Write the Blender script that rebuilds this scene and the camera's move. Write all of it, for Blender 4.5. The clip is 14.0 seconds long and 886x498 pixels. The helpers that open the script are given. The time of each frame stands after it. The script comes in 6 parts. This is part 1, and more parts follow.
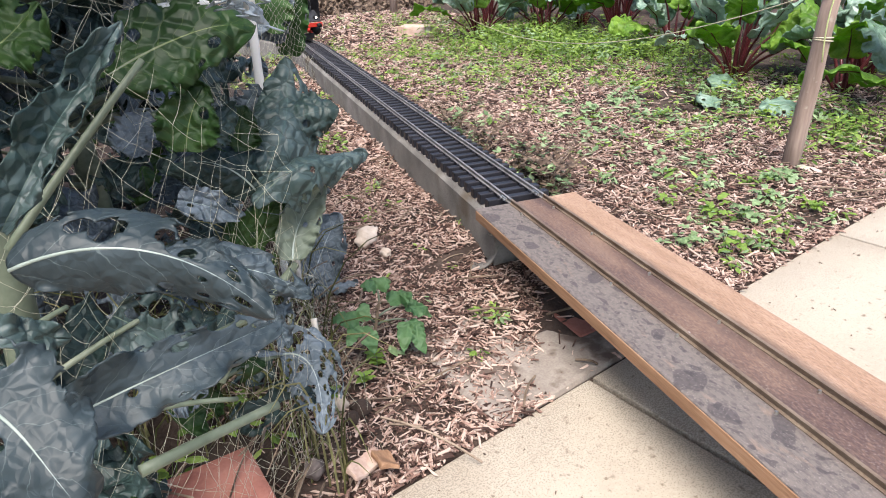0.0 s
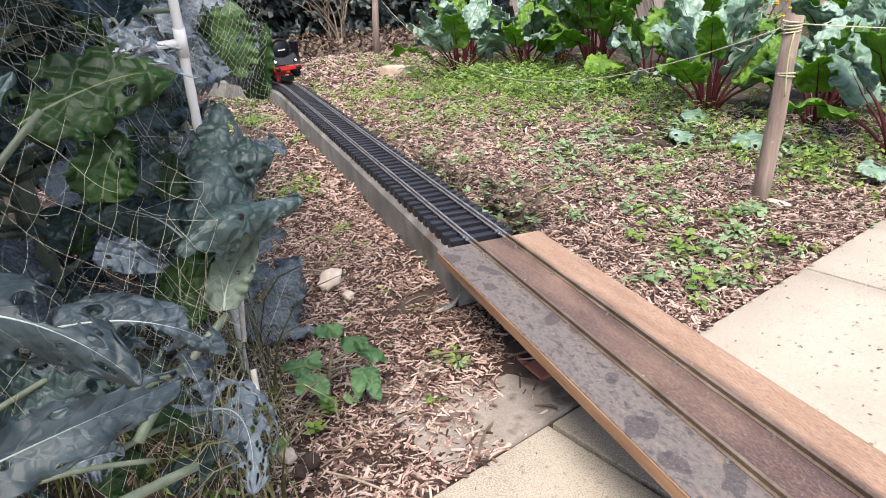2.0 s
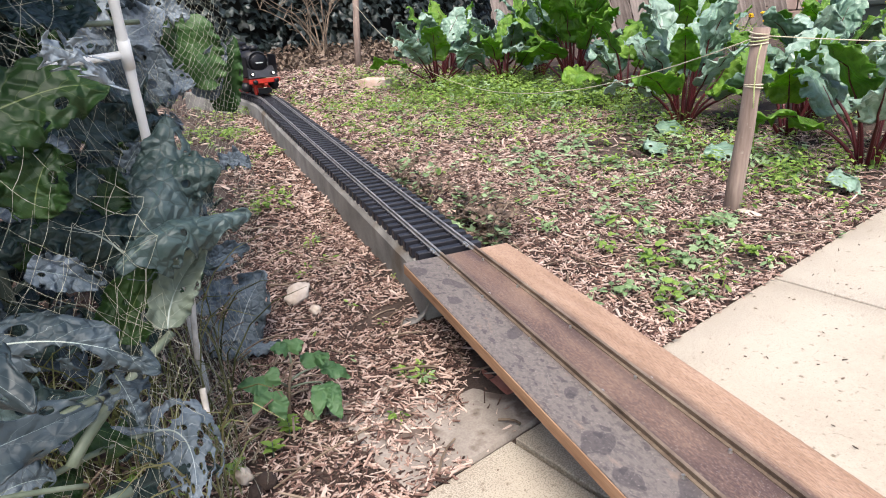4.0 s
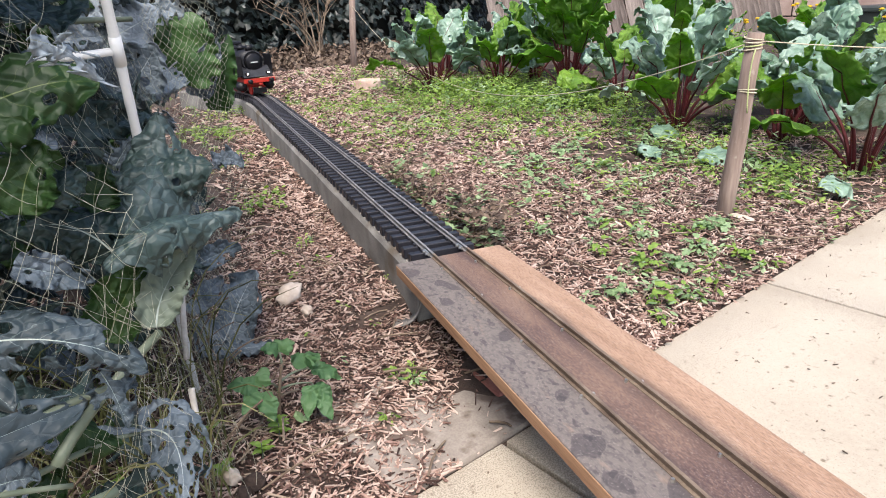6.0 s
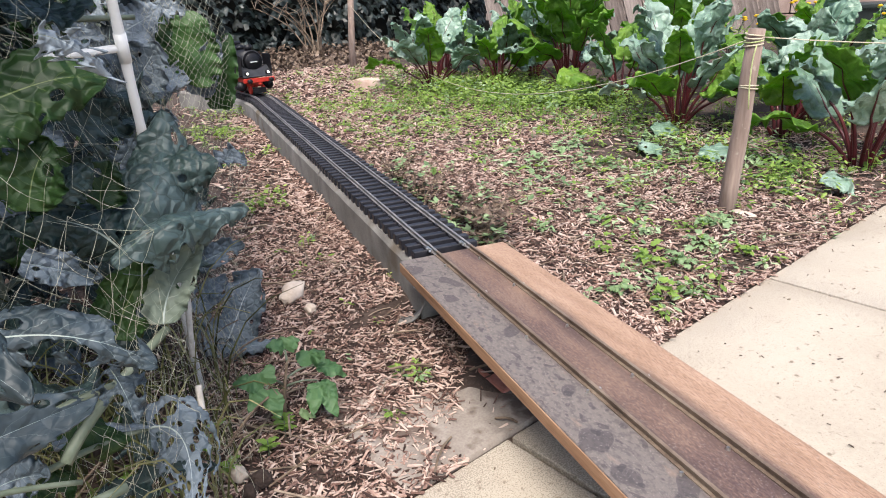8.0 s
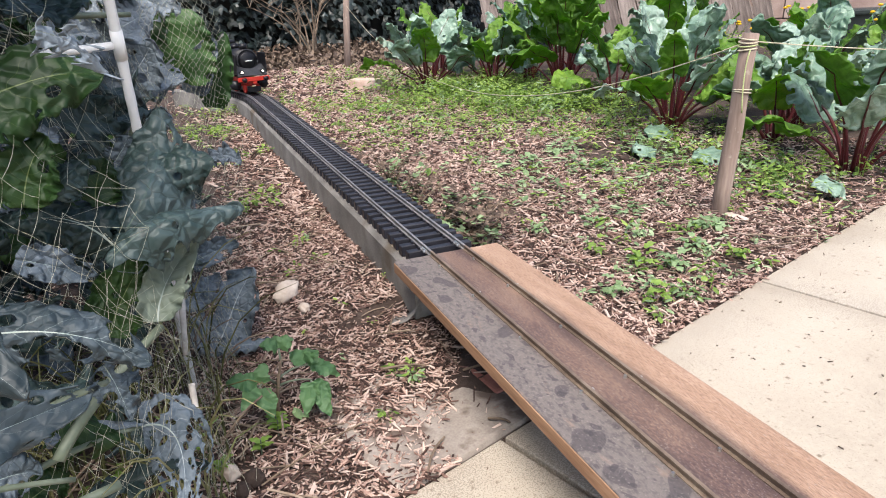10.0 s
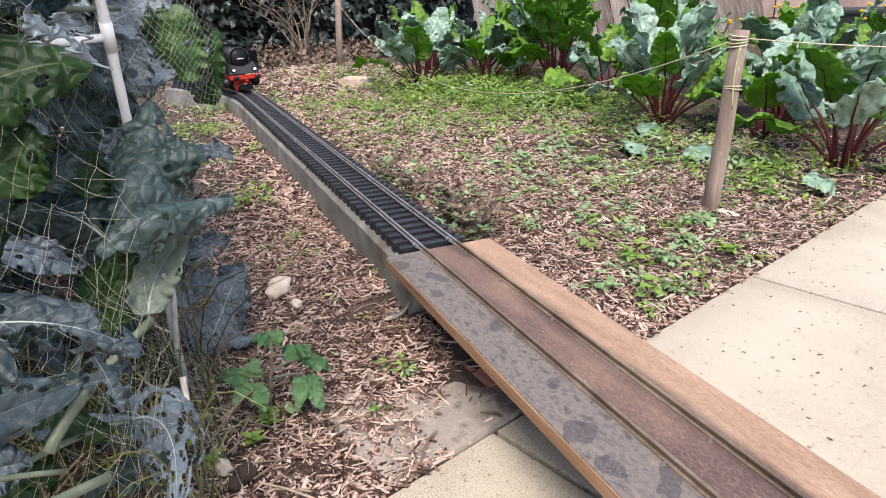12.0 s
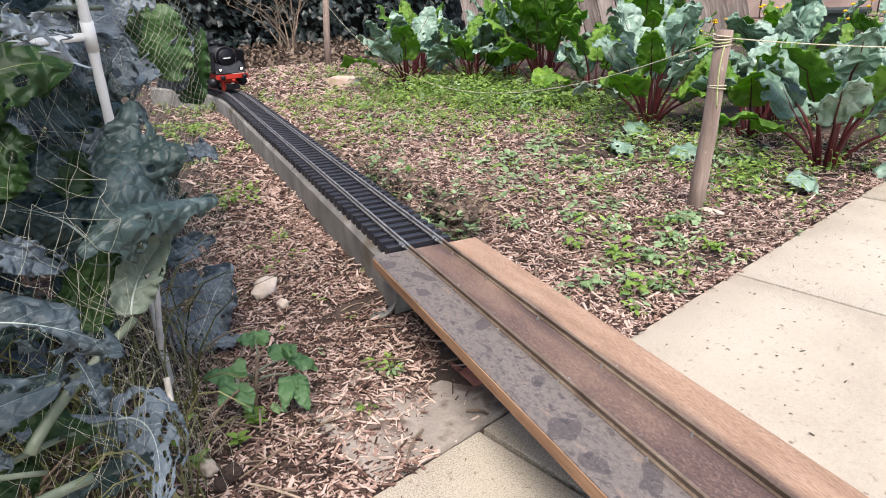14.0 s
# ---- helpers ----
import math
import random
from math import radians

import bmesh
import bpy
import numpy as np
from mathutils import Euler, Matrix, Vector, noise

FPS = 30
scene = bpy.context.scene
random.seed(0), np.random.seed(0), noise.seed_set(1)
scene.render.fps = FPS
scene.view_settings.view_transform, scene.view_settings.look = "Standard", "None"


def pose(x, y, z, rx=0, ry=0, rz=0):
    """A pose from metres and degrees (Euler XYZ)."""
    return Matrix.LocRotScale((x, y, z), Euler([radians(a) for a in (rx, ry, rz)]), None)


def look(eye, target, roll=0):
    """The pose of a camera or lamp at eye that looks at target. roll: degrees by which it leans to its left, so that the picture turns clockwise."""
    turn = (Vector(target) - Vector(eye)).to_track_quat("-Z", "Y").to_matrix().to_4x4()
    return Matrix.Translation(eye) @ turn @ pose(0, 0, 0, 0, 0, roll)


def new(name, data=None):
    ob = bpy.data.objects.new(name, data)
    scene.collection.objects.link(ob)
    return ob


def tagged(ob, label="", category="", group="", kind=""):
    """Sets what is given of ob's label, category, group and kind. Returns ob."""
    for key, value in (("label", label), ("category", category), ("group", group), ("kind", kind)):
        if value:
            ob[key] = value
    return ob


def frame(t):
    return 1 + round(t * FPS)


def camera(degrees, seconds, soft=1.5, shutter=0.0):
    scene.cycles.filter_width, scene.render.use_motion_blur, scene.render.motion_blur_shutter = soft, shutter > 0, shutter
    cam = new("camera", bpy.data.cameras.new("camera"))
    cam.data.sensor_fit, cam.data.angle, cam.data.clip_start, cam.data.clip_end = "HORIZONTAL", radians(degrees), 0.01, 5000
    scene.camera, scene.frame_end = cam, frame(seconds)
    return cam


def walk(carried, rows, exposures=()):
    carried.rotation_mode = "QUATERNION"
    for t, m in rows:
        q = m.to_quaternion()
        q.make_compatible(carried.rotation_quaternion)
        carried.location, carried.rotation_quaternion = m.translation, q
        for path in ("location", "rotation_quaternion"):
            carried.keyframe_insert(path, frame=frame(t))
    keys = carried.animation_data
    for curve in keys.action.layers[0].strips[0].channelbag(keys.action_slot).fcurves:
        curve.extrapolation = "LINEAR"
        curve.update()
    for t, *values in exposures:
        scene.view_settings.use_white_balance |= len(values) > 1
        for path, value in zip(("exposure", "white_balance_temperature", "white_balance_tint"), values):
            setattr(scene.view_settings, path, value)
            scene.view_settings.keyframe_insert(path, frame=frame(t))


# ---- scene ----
cam = camera(68.5, 14.0, soft=1.0)
PATH = [
    (0, (-0.442, -0.356, 0.413), (0.631, 1.099, -0.442), -2.6),
    (0.5, (-0.438, -0.354, 0.413), (0.647, 1.099, -0.432), -2.5),
    (1, (-0.433, -0.355, 0.422), (0.665, 1.11, -0.384), -2.5),
    (1.5, (-0.422, -0.361, 0.42), (0.692, 1.117, -0.337), -2.6),
    (2, (-0.4, -0.369, 0.412), (0.721, 1.105, -0.343), -3.3),
    (2.5, (-0.383, -0.375, 0.413), (0.772, 1.083, -0.32), -3.4),
    (3, (-0.375, -0.377, 0.412), (0.787, 1.077, -0.319), -3.3),
    (5.5, (-0.374, -0.38, 0.407), (0.798, 1.078, -0.302), -2.8),
    (6, (-0.372, -0.379, 0.408), (0.805, 1.069, -0.312), -2.5),
    (6.5, (-0.376, -0.378, 0.406), (0.806, 1.063, -0.321), -2.6),
    (7, (-0.377, -0.378, 0.408), (0.808, 1.066, -0.307), -2.7),
    (7.5, (-0.375, -0.378, 0.406), (0.809, 1.062, -0.318), -2.6),
    (8, (-0.377, -0.376, 0.405), (0.802, 1.07, -0.316), -2.8),
    (10.5, (-0.379, -0.377, 0.405), (0.819, 1.054, -0.315), -2.0),
    (11, (-0.377, -0.378, 0.407), (0.826, 1.048, -0.314), -2.1),
    (11.5, (-0.378, -0.378, 0.404), (0.831, 1.046, -0.31), -2.0),
    (12, (-0.38, -0.379, 0.4), (0.831, 1.04, -0.321), -2.0),
    (12.5, (-0.379, -0.381, 0.402), (0.847, 1.03, -0.31), -2.2),
    (13, (-0.379, -0.381, 0.402), (0.848, 1.026, -0.315), -1.9),
    (13.5, (-0.379, -0.379, 0.401), (0.852, 1.021, -0.322), -1.8),
    (14, (-0.378, -0.383, 0.4), (0.856, 1.014, -0.323), -1.9),
]
walk(cam, [(t, look(eye, target, roll)) for t, eye, target, roll in PATH],
     [(0.0, 1.40), (2.5, 1.36), (5.5, 1.31), (8.0, 1.29), (12.0, 1.25), (14.0, 1.25)])

# ---- world and light ----
SUN_UP, SUN_TURN = 60.0, 221.0
world = bpy.data.worlds.new("world")
scene.world = world
world.use_nodes = True
_n = world.node_tree.nodes
_sky = _n.new("ShaderNodeTexSky")
_sky.sky_type, _sky.sun_disc = "NISHITA", False
_sky.sun_elevation, _sky.sun_rotation = radians(SUN_UP), radians(SUN_TURN)
_sky.air_density, _sky.dust_density, _sky.ozone_density = 1.0, 3.0, 1.5
world.node_tree.links.new(_sky.outputs[0], _n["Background"].inputs[0])
_n["Background"].inputs[1].default_value = 0.108
sun = new("sun", bpy.data.lights.new("sun", "SUN"))
sun.data.energy, sun.data.angle, sun.data.color = 2.05, radians(34), (1.0, 0.94, 0.875)
_az, _el = radians(SUN_TURN), radians(SUN_UP)
_from = Vector((math.sin(_az) * math.cos(_el), math.cos(_az) * math.cos(_el), math.sin(_el)))
sun.matrix_world = look(_from * 20, (0, 0, 0))

# ---- materials ----


def material(name, colors, scale=30.0, rough=0.8, bump=0.3, fine=400.0, metal=0.0, island=0.0, objrand=0.0, stretch=(1, 1, 1), translucent=0.0, spec=0.4, stain=None, stain_scale=6.0, stain_at=0.55, bump_dist=0.002):
    """Two-scale procedural surface: colours over a large and a fine noise, grain relief, optional stains and random tint."""
    m = bpy.data.materials.new(name)
    m.use_nodes = True
    t = m.node_tree
    N, L = t.nodes, t.links
    bsdf = N["Principled BSDF"]
    bsdf.inputs["Roughness"].default_value = rough
    bsdf.inputs["Metallic"].default_value = metal
    bsdf.inputs["Specular IOR Level"].default_value = spec
    tc = N.new("ShaderNodeTexCoord")
    mp = N.new("ShaderNodeMapping")
    mp.inputs["Scale"].default_value = stretch
    L.new(tc.outputs["Object"], mp.inputs[0])
    big, small = N.new("ShaderNodeTexNoise"), N.new("ShaderNodeTexNoise")
    for nz, s in ((big, scale), (small, fine)):
        nz.inputs["Scale"].default_value = s
        nz.inputs["Detail"].default_value = 6
        L.new(mp.outputs[0], nz.inputs["Vector"])
    add = N.new("ShaderNodeMath")
    add.operation = "MULTIPLY_ADD"
    add.inputs[1].default_value = 0.35
    L.new(small.outputs[0], add.inputs[0])
    L.new(big.outputs[0], add.inputs[2])
    last = add.outputs[0]
    if island or objrand:
        src = N.new("ShaderNodeNewGeometry").outputs["Random Per Island"] if island else N.new("ShaderNodeObjectInfo").outputs["Random"]
        r = N.new("ShaderNodeMath")
        r.operation = "MULTIPLY_ADD"
        r.inputs[1].default_value = island or objrand
        L.new(src, r.inputs[0])
        L.new(last, r.inputs[2])
        sub = N.new("ShaderNodeMath")
        sub.operation = "SUBTRACT"
        sub.inputs[1].default_value = 0.5 * (island or objrand)
        L.new(r.outputs[0], sub.inputs[0])
        last = sub.outputs[0]
    ramp = N.new("ShaderNodeValToRGB")
    el = ramp.color_ramp.elements
    lo, hi = 0.38, 0.98
    while len(el) < len(colors):
        el.new(0.5)
    for i, c in enumerate(colors):
        el[i].position = lo + (hi - lo) * i / max(1, len(colors) - 1)
        el[i].color = (*c, 1)
    L.new(last, ramp.inputs[0])
    col = ramp.outputs[0]
    if stain:
        sn = N.new("ShaderNodeTexNoise")
        sn.inputs["Scale"].default_value = stain_scale
        sn.inputs["Detail"].default_value = 8
        L.new(tc.outputs["Object"], sn.inputs["Vector"])
        sr = N.new("ShaderNodeMapRange")
        sr.inputs[1].default_value, sr.inputs[2].default_value = stain_at, stain_at + 0.1
        L.new(sn.outputs[0], sr.inputs[0])
        mx = N.new("ShaderNodeMixRGB")
        mx.inputs[2].default_value = (*stain, 1)
        L.new(sr.outputs[0], mx.inputs[0])
        L.new(col, mx.inputs[1])
        col = mx.outputs[0]
    L.new(col, bsdf.inputs["Base Color"])
    if bump:
        b = N.new("ShaderNodeBump")
        b.inputs["Strength"].default_value = bump
        b.inputs["Distance"].default_value = bump_dist
        L.new(add.outputs[0], b.inputs["Height"])
        L.new(b.outputs[0], bsdf.inputs["Normal"])
    if translucent:
        tr = N.new("ShaderNodeBsdfTranslucent")
        hs = N.new("ShaderNodeHueSaturation")
        hs.inputs["Saturation"].default_value = 1.25
        hs.inputs["Value"].default_value = 1.6
        L.new(col, hs.inputs["Color"])
        L.new(hs.outputs[0], tr.inputs["Color"])
        mix = N.new("ShaderNodeMixShader")
        mix.inputs[0].default_value = translucent
        L.new(bsdf.outputs[0], mix.inputs[1])
        L.new(tr.outputs[0], mix.inputs[2])
        L.new(mix.outputs[0], N["Material Output"].inputs[0])
    return m


def leaf_material(name, colors, vein, veins=9.0, rough=0.45, translucent=0.25, vein_width=0.10, bump=0.5, blister=60.0, spec=0.4, side_tint=0.28, crease_shade=0.0):
    """A leaf: blade colours by noise, branching side veins and midrib by the leaf's own coordinates (u along, v
    across), quilted relief with creases whose shade can be painted in.
    """
    m = material(name, colors, scale=25, rough=rough, bump=0, fine=180, objrand=0.35, translucent=translucent, spec=spec)
    t = m.node_tree
    N, L = t.nodes, t.links
    bsdf = N["Principled BSDF"]
    uv = N.new("ShaderNodeUVMap")
    sp = N.new("ShaderNodeSeparateXYZ")
    L.new(uv.outputs[0], sp.inputs[0])

    def op(kind, a, b=None, c=None):
        q = N.new("ShaderNodeMath")
        q.operation = kind
        for i, v in enumerate((a, b, c)):
            if v is None:
                continue
            if isinstance(v, (int, float)):
                q.inputs[i].default_value = v
            else:
                L.new(v, q.inputs[i])
        return q.outputs[0]
    across = op("ABSOLUTE", op("SUBTRACT", sp.outputs[1], 0.5))
    wob = N.new("ShaderNodeTexNoise")
    wob.inputs["Scale"].default_value = 7
    L.new(uv.outputs[0], wob.inputs["Vector"])
    along = op("MULTIPLY_ADD", across, -0.55, sp.outputs[0])
    along = op("MULTIPLY_ADD", wob.outputs[0], 0.10, along)
    tri = op("PINGPONG", op("MULTIPLY", along, veins), 0.5)
    side = op("LESS_THAN", tri, op("MULTIPLY", op("SUBTRACT", 0.60, across), vein_width))
    mid = op("LESS_THAN", across, op("MULTIPLY", op("SUBTRACT", 1.05, sp.outputs[0]), 0.014))
    veinmask = op("MAXIMUM", op("MULTIPLY", side, side_tint), mid)
    tc = N.new("ShaderNodeTexCoord")
    vor = N.new("ShaderNodeTexVoronoi")
    vor.feature = "DISTANCE_TO_EDGE"
    vor.inputs["Scale"].default_value = blister
    wv = N.new("ShaderNodeTexNoise")
    wv.inputs["Scale"].default_value = blister * 0.7
    L.new(tc.outputs["Object"], wv.inputs["Vector"])
    shift = N.new("ShaderNodeVectorMath")
    shift.operation = "MULTIPLY_ADD"
    shift.inputs[1].default_value = (0.6 / blister,) * 3
    L.new(wv.outputs["Color"], shift.inputs[0])
    L.new(tc.outputs["Object"], shift.inputs[2])
    L.new(shift.outputs[0], vor.inputs["Vector"])
    cell = N.new("ShaderNodeMapRange")
    cell.interpolation_type = "SMOOTHSTEP"
    cell.inputs[1].default_value, cell.inputs[2].default_value = 0.0, 0.30
    L.new(vor.outputs["Distance"], cell.inputs[0])
    mx = N.new("ShaderNodeMixRGB")
    mx.inputs[2].default_value = (*vein, 1)
    old = bsdf.inputs["Base Color"].links[0].from_socket
    L.new(veinmask, mx.inputs[0])
    L.new(old, mx.inputs[1])
    col = mx.outputs[0]
    # shade in the creases, painted as thin darker lines in the leaf colour
    if crease_shade:
        line = op("MULTIPLY", op("LESS_THAN", vor.outputs["Distance"], 0.035), crease_shade)
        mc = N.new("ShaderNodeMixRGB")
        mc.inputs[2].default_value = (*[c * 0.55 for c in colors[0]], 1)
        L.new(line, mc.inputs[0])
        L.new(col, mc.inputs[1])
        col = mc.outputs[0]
    L.new(col, bsdf.inputs["Base Color"])
    hgt = op("SUBTRACT", cell.outputs[0], op("MULTIPLY", op("MAXIMUM", side, mid), 0.5))
    b = N.new("ShaderNodeBump")
    b.inputs["Strength"].default_value = bump
    b.inputs["Distance"].default_value = 0.35 / blister
    L.new(hgt, b.inputs["Height"])
    L.new(b.outputs[0], bsdf.inputs["Normal"])
    return m


M_SOIL = material("soil", [(0.022, 0.014, 0.011), (0.055, 0.037, 0.029), (0.115, 0.083, 0.067)], 18, 0.95, 1.0, 260, bump_dist=0.006)
M_CHIP = material("wood_chip", [(0.050, 0.027, 0.021), (0.21, 0.122, 0.097), (0.385, 0.258, 0.206), (0.55, 0.42, 0.355)], 60, 0.9, 0.7, 700, island=0.9)
M_SLAB = material("yellow_slab", [(0.34, 0.288, 0.225), (0.435, 0.38, 0.305), (0.50, 0.445, 0.37)], 5, 0.88, 0.7, 260, objrand=0.10, stain=(0.21, 0.17, 0.125), stain_scale=130, stain_at=0.625)
M_OLDSLAB = material("grey_slab", [(0.17, 0.14, 0.12), (0.29, 0.25, 0.215), (0.42, 0.37, 0.325)], 26, 0.94, 0.9, 420, stain=(0.125, 0.092, 0.074), stain_scale=24, stain_at=0.50)
M_JOINT = material("joint_dirt", [(0.05, 0.04, 0.03), (0.12, 0.09, 0.07)], 60, 0.95, 0.8, 500)
M_CONC = material("concrete", [(0.11, 0.10, 0.092), (0.20, 0.187, 0.172), (0.31, 0.292, 0.27)], 14, 0.95, 1.0, 350, stain=(0.13, 0.105, 0.08), stain_scale=9, stain_at=0.56)
M_PLY = material("ply_edge", [(0.16, 0.085, 0.05), (0.32, 0.185, 0.11), (0.46, 0.295, 0.19)], 60, 0.85, 0.5, 500, stretch=(0.15, 1, 2), spec=0.2)
M_BRICK = material("red_brick", [(0.24, 0.085, 0.065), (0.36, 0.15, 0.115), (0.46, 0.22, 0.17)], 25, 0.9, 0.7, 350)
M_PALEBRICK = material("pale_brick", [(0.40, 0.24, 0.18), (0.58, 0.42, 0.34), (0.72, 0.60, 0.52)], 18, 0.9, 0.6, 300)
M_PLASTIC = material("black_plastic", [(0.012, 0.012, 0.016), (0.03, 0.03, 0.038)], 60, 0.42, 0.2, 500, objrand=0.2)
M_RAIL = material("dull_grey_rail", [(0.13, 0.125, 0.125), (0.24, 0.23, 0.225), (0.36, 0.345, 0.33)], 40, 0.45, 0.2, 400, metal=0.35)
M_BROWNRAIL = material("rusty_brown_rail", [(0.085, 0.058, 0.042), (0.17, 0.122, 0.088), (0.30, 0.235, 0.17)], 30, 0.5, 0.2, 400, metal=0.2)
M_STEEL = material("bright_screw", [(0.45, 0.43, 0.40), (0.62, 0.60, 0.56)], 60, 0.3, 0.1, 300, metal=0.9)
M_POST = material("weathered_post", [(0.12, 0.085, 0.068), (0.27, 0.20, 0.165), (0.44, 0.355, 0.30)], 30, 0.85, 0.6, 250, stretch=(1, 1, 0.12), stain=(0.40, 0.36, 0.30), stain_scale=40, stain_at=0.62)
M_TWINE = material("jute_twine", [(0.40, 0.35, 0.25), (0.60, 0.54, 0.40)], 300, 0.95, 0.4, 900)
M_GREENTWINE = material("green_twine", [(0.30, 0.36, 0.14), (0.48, 0.52, 0.26)], 300, 0.95, 0.4, 900)
M_POLE = material("white_plastic", [(0.70, 0.70, 0.69), (0.80, 0.80, 0.79), (0.85, 0.85, 0.84)], 30, 0.45, 0.15, 300, stain=(0.45, 0.42, 0.34), stain_scale=60, stain_at=0.66)
M_NET = material("cream_net", [(0.30, 0.30, 0.22), (0.50, 0.49, 0.41)], 200, 0.7, 0, 600, translucent=0.2)
M_STONE = material("pale_stone", [(0.36, 0.28, 0.22), (0.55, 0.46, 0.38), (0.68, 0.60, 0.53)], 25, 0.9, 0.5, 250)
M_DARKSTONE = material("dark_stone", [(0.11, 0.09, 0.085), (0.24, 0.20, 0.18)], 40, 0.95, 0.6, 300)
M_STEM = material("pale_stem", [(0.070, 0.090, 0.060), (0.125, 0.150, 0.105), (0.22, 0.245, 0.185)], 30, 0.5, 0.2, 200)
M_RIB = material("whitish_rib", [(0.16, 0.20, 0.17), (0.27, 0.315, 0.28), (0.38, 0.42, 0.39)], 40, 0.5, 0.2, 200)
M_DEADSTEM = material("dead_stem", [(0.07, 0.048, 0.034), (0.19, 0.14, 0.10), (0.34, 0.265, 0.20)], 40, 0.9, 0.4, 300, island=0.4)
M_PALEDEAD = material("bleached_stem", [(0.30, 0.27, 0.23), (0.52, 0.48, 0.43), (0.68, 0.65, 0.60)], 60, 0.9, 0.4, 300)
M_GRASS = material("olive_grass", [(0.05, 0.055, 0.018), (0.13, 0.135, 0.045), (0.27, 0.255, 0.12)], 40, 0.7, 0.2, 200, island=0.7, translucent=0.2)
M_REDSTALK = material("red_stalk", [(0.032, 0.006, 0.008), (0.068, 0.010, 0.014), (0.13, 0.028, 0.024)], 30, 0.35, 0.15, 200, stretch=(1, 1, 0.2))
M_WEED = material("weed_leaf", [(0.075, 0.135, 0.024), (0.19, 0.295, 0.062), (0.34, 0.45, 0.12)], 15, 0.55, 0.2, 200, island=0.5, translucent=0.3)
M_WEEDBLUE = material("grey_green_weed", [(0.10, 0.16, 0.07), (0.22, 0.32, 0.155), (0.40, 0.50, 0.30)], 15, 0.6, 0.2, 200, island=0.4, translucent=0.25)
M_TOMATO = leaf_material("seedling_leaf", [(0.055, 0.125, 0.050), (0.095, 0.19, 0.078), (0.14, 0.25, 0.11)], (0.11, 0.20, 0.085), 7, 0.5, 0.3, 0.05)
M_KALE = leaf_material("kale_leaf", [(0.010, 0.024, 0.021), (0.027, 0.049, 0.046), (0.070, 0.102, 0.104)], (0.06, 0.10, 0.09), 7, 0.46, 0.06, 0.05, 0.45, 88, spec=0.38, side_tint=0.10, crease_shade=0.5)
M_KALEBLUE = leaf_material("bloomy_kale_leaf", [(0.030, 0.045, 0.053), (0.076, 0.100, 0.120), (0.19, 0.23, 0.275)], (0.30, 0.37, 0.36), 7, 0.55, 0.08, 0.05, 0.55, 120, spec=0.35, side_tint=0.30, crease_shade=0.4)
M_KALESMOOTH = leaf_material("smooth_kale_leaf", [(0.015, 0.025, 0.029), (0.032, 0.047, 0.054), (0.068, 0.091, 0.105)], (0.24, 0.30, 0.29), 6, 0.5, 0.08, 0.035, 0.22, 150, spec=0.4, side_tint=0.22)
M_KALEPALE = leaf_material("waxy_grey_kale_leaf", [(0.075, 0.098, 0.115), (0.16, 0.195, 0.225), (0.31, 0.36, 0.41)], (0.40, 0.45, 0.46), 7, 0.55, 0.10, 0.05, 0.5, 120, spec=0.35, side_tint=0.4)
M_KALEGREEN = leaf_material("green_kale_leaf", [(0.010, 0.031, 0.008), (0.021, 0.056, 0.012), (0.044, 0.092, 0.020)], (0.16, 0.21, 0.075), 8, 0.5, 0.30, 0.05, 0.5, 70, side_tint=0.35)
# smoother leaves at the net; sunlight on them is put into the lighter green
M_KALENETSUN = leaf_material("sunlit_netted_kale_leaf", [(0.022, 0.060, 0.016), (0.042, 0.100, 0.026), (0.075, 0.15, 0.042)], (0.15, 0.22, 0.10), 8, 0.5, 0.25, 0.05, 0.22, 60, side_tint=0.25)
M_KALEBACK = leaf_material("kale_underside", [(0.12, 0.15, 0.115), (0.19, 0.225, 0.175), (0.27, 0.30, 0.245)], (0.36, 0.39, 0.32), 6, 0.6, 0.15, 0.06, 0.35, 60, side_tint=0.5)
M_CHARD = leaf_material("chard_leaf", [(0.075, 0.175, 0.022), (0.15, 0.29, 0.040), (0.26, 0.41, 0.065)], (0.060, 0.085, 0.018), 6, 0.4, 0.42, 0.07, 0.5, 30, side_tint=0.75)
M_CHARDBLUE = leaf_material("glossy_chard_leaf", [(0.11, 0.20, 0.125), (0.21, 0.32, 0.235), (0.37, 0.47, 0.395)], (0.15, 0.22, 0.14), 6, 0.40, 0.12, 0.06, 0.55, 30, spec=0.6, side_tint=0.5)
M_IVY = material("ivy_leaf", [(0.005, 0.009, 0.007), (0.013, 0.021, 0.018), (0.045, 0.060, 0.060)], 12, 0.42, 0.2, 150, island=0.7, spec=0.4)
# near-black colour paints the deep shade between the ivy leaves
M_IVYSHADE = material("ivy_shade_backing", [(0.006, 0.007, 0.006), (0.018, 0.018, 0.015)], 6, 0.95, 0.5, 80)
M_LITTER = material("leaf_litter", [(0.05, 0.032, 0.022), (0.13, 0.09, 0.065), (0.22, 0.165, 0.12)], 20, 0.9, 0.3, 200, island=0.6)
M_BOARDS = material("weathered_board", [(0.085, 0.066, 0.057), (0.18, 0.145, 0.128), (0.32, 0.268, 0.24)], 9, 0.9, 0.6, 120, stretch=(6, 6, 0.8), objrand=0.35)
M_WALLBRICK = material("pink_block", [(0.27, 0.19, 0.165), (0.37, 0.275, 0.24), (0.47, 0.37, 0.33)], 10, 0.92, 0.5, 120, objrand=0.35)
M_MORTAR = material("mortar", [(0.12, 0.10, 0.09), (0.22, 0.19, 0.17)], 20, 0.95, 0.4, 200)
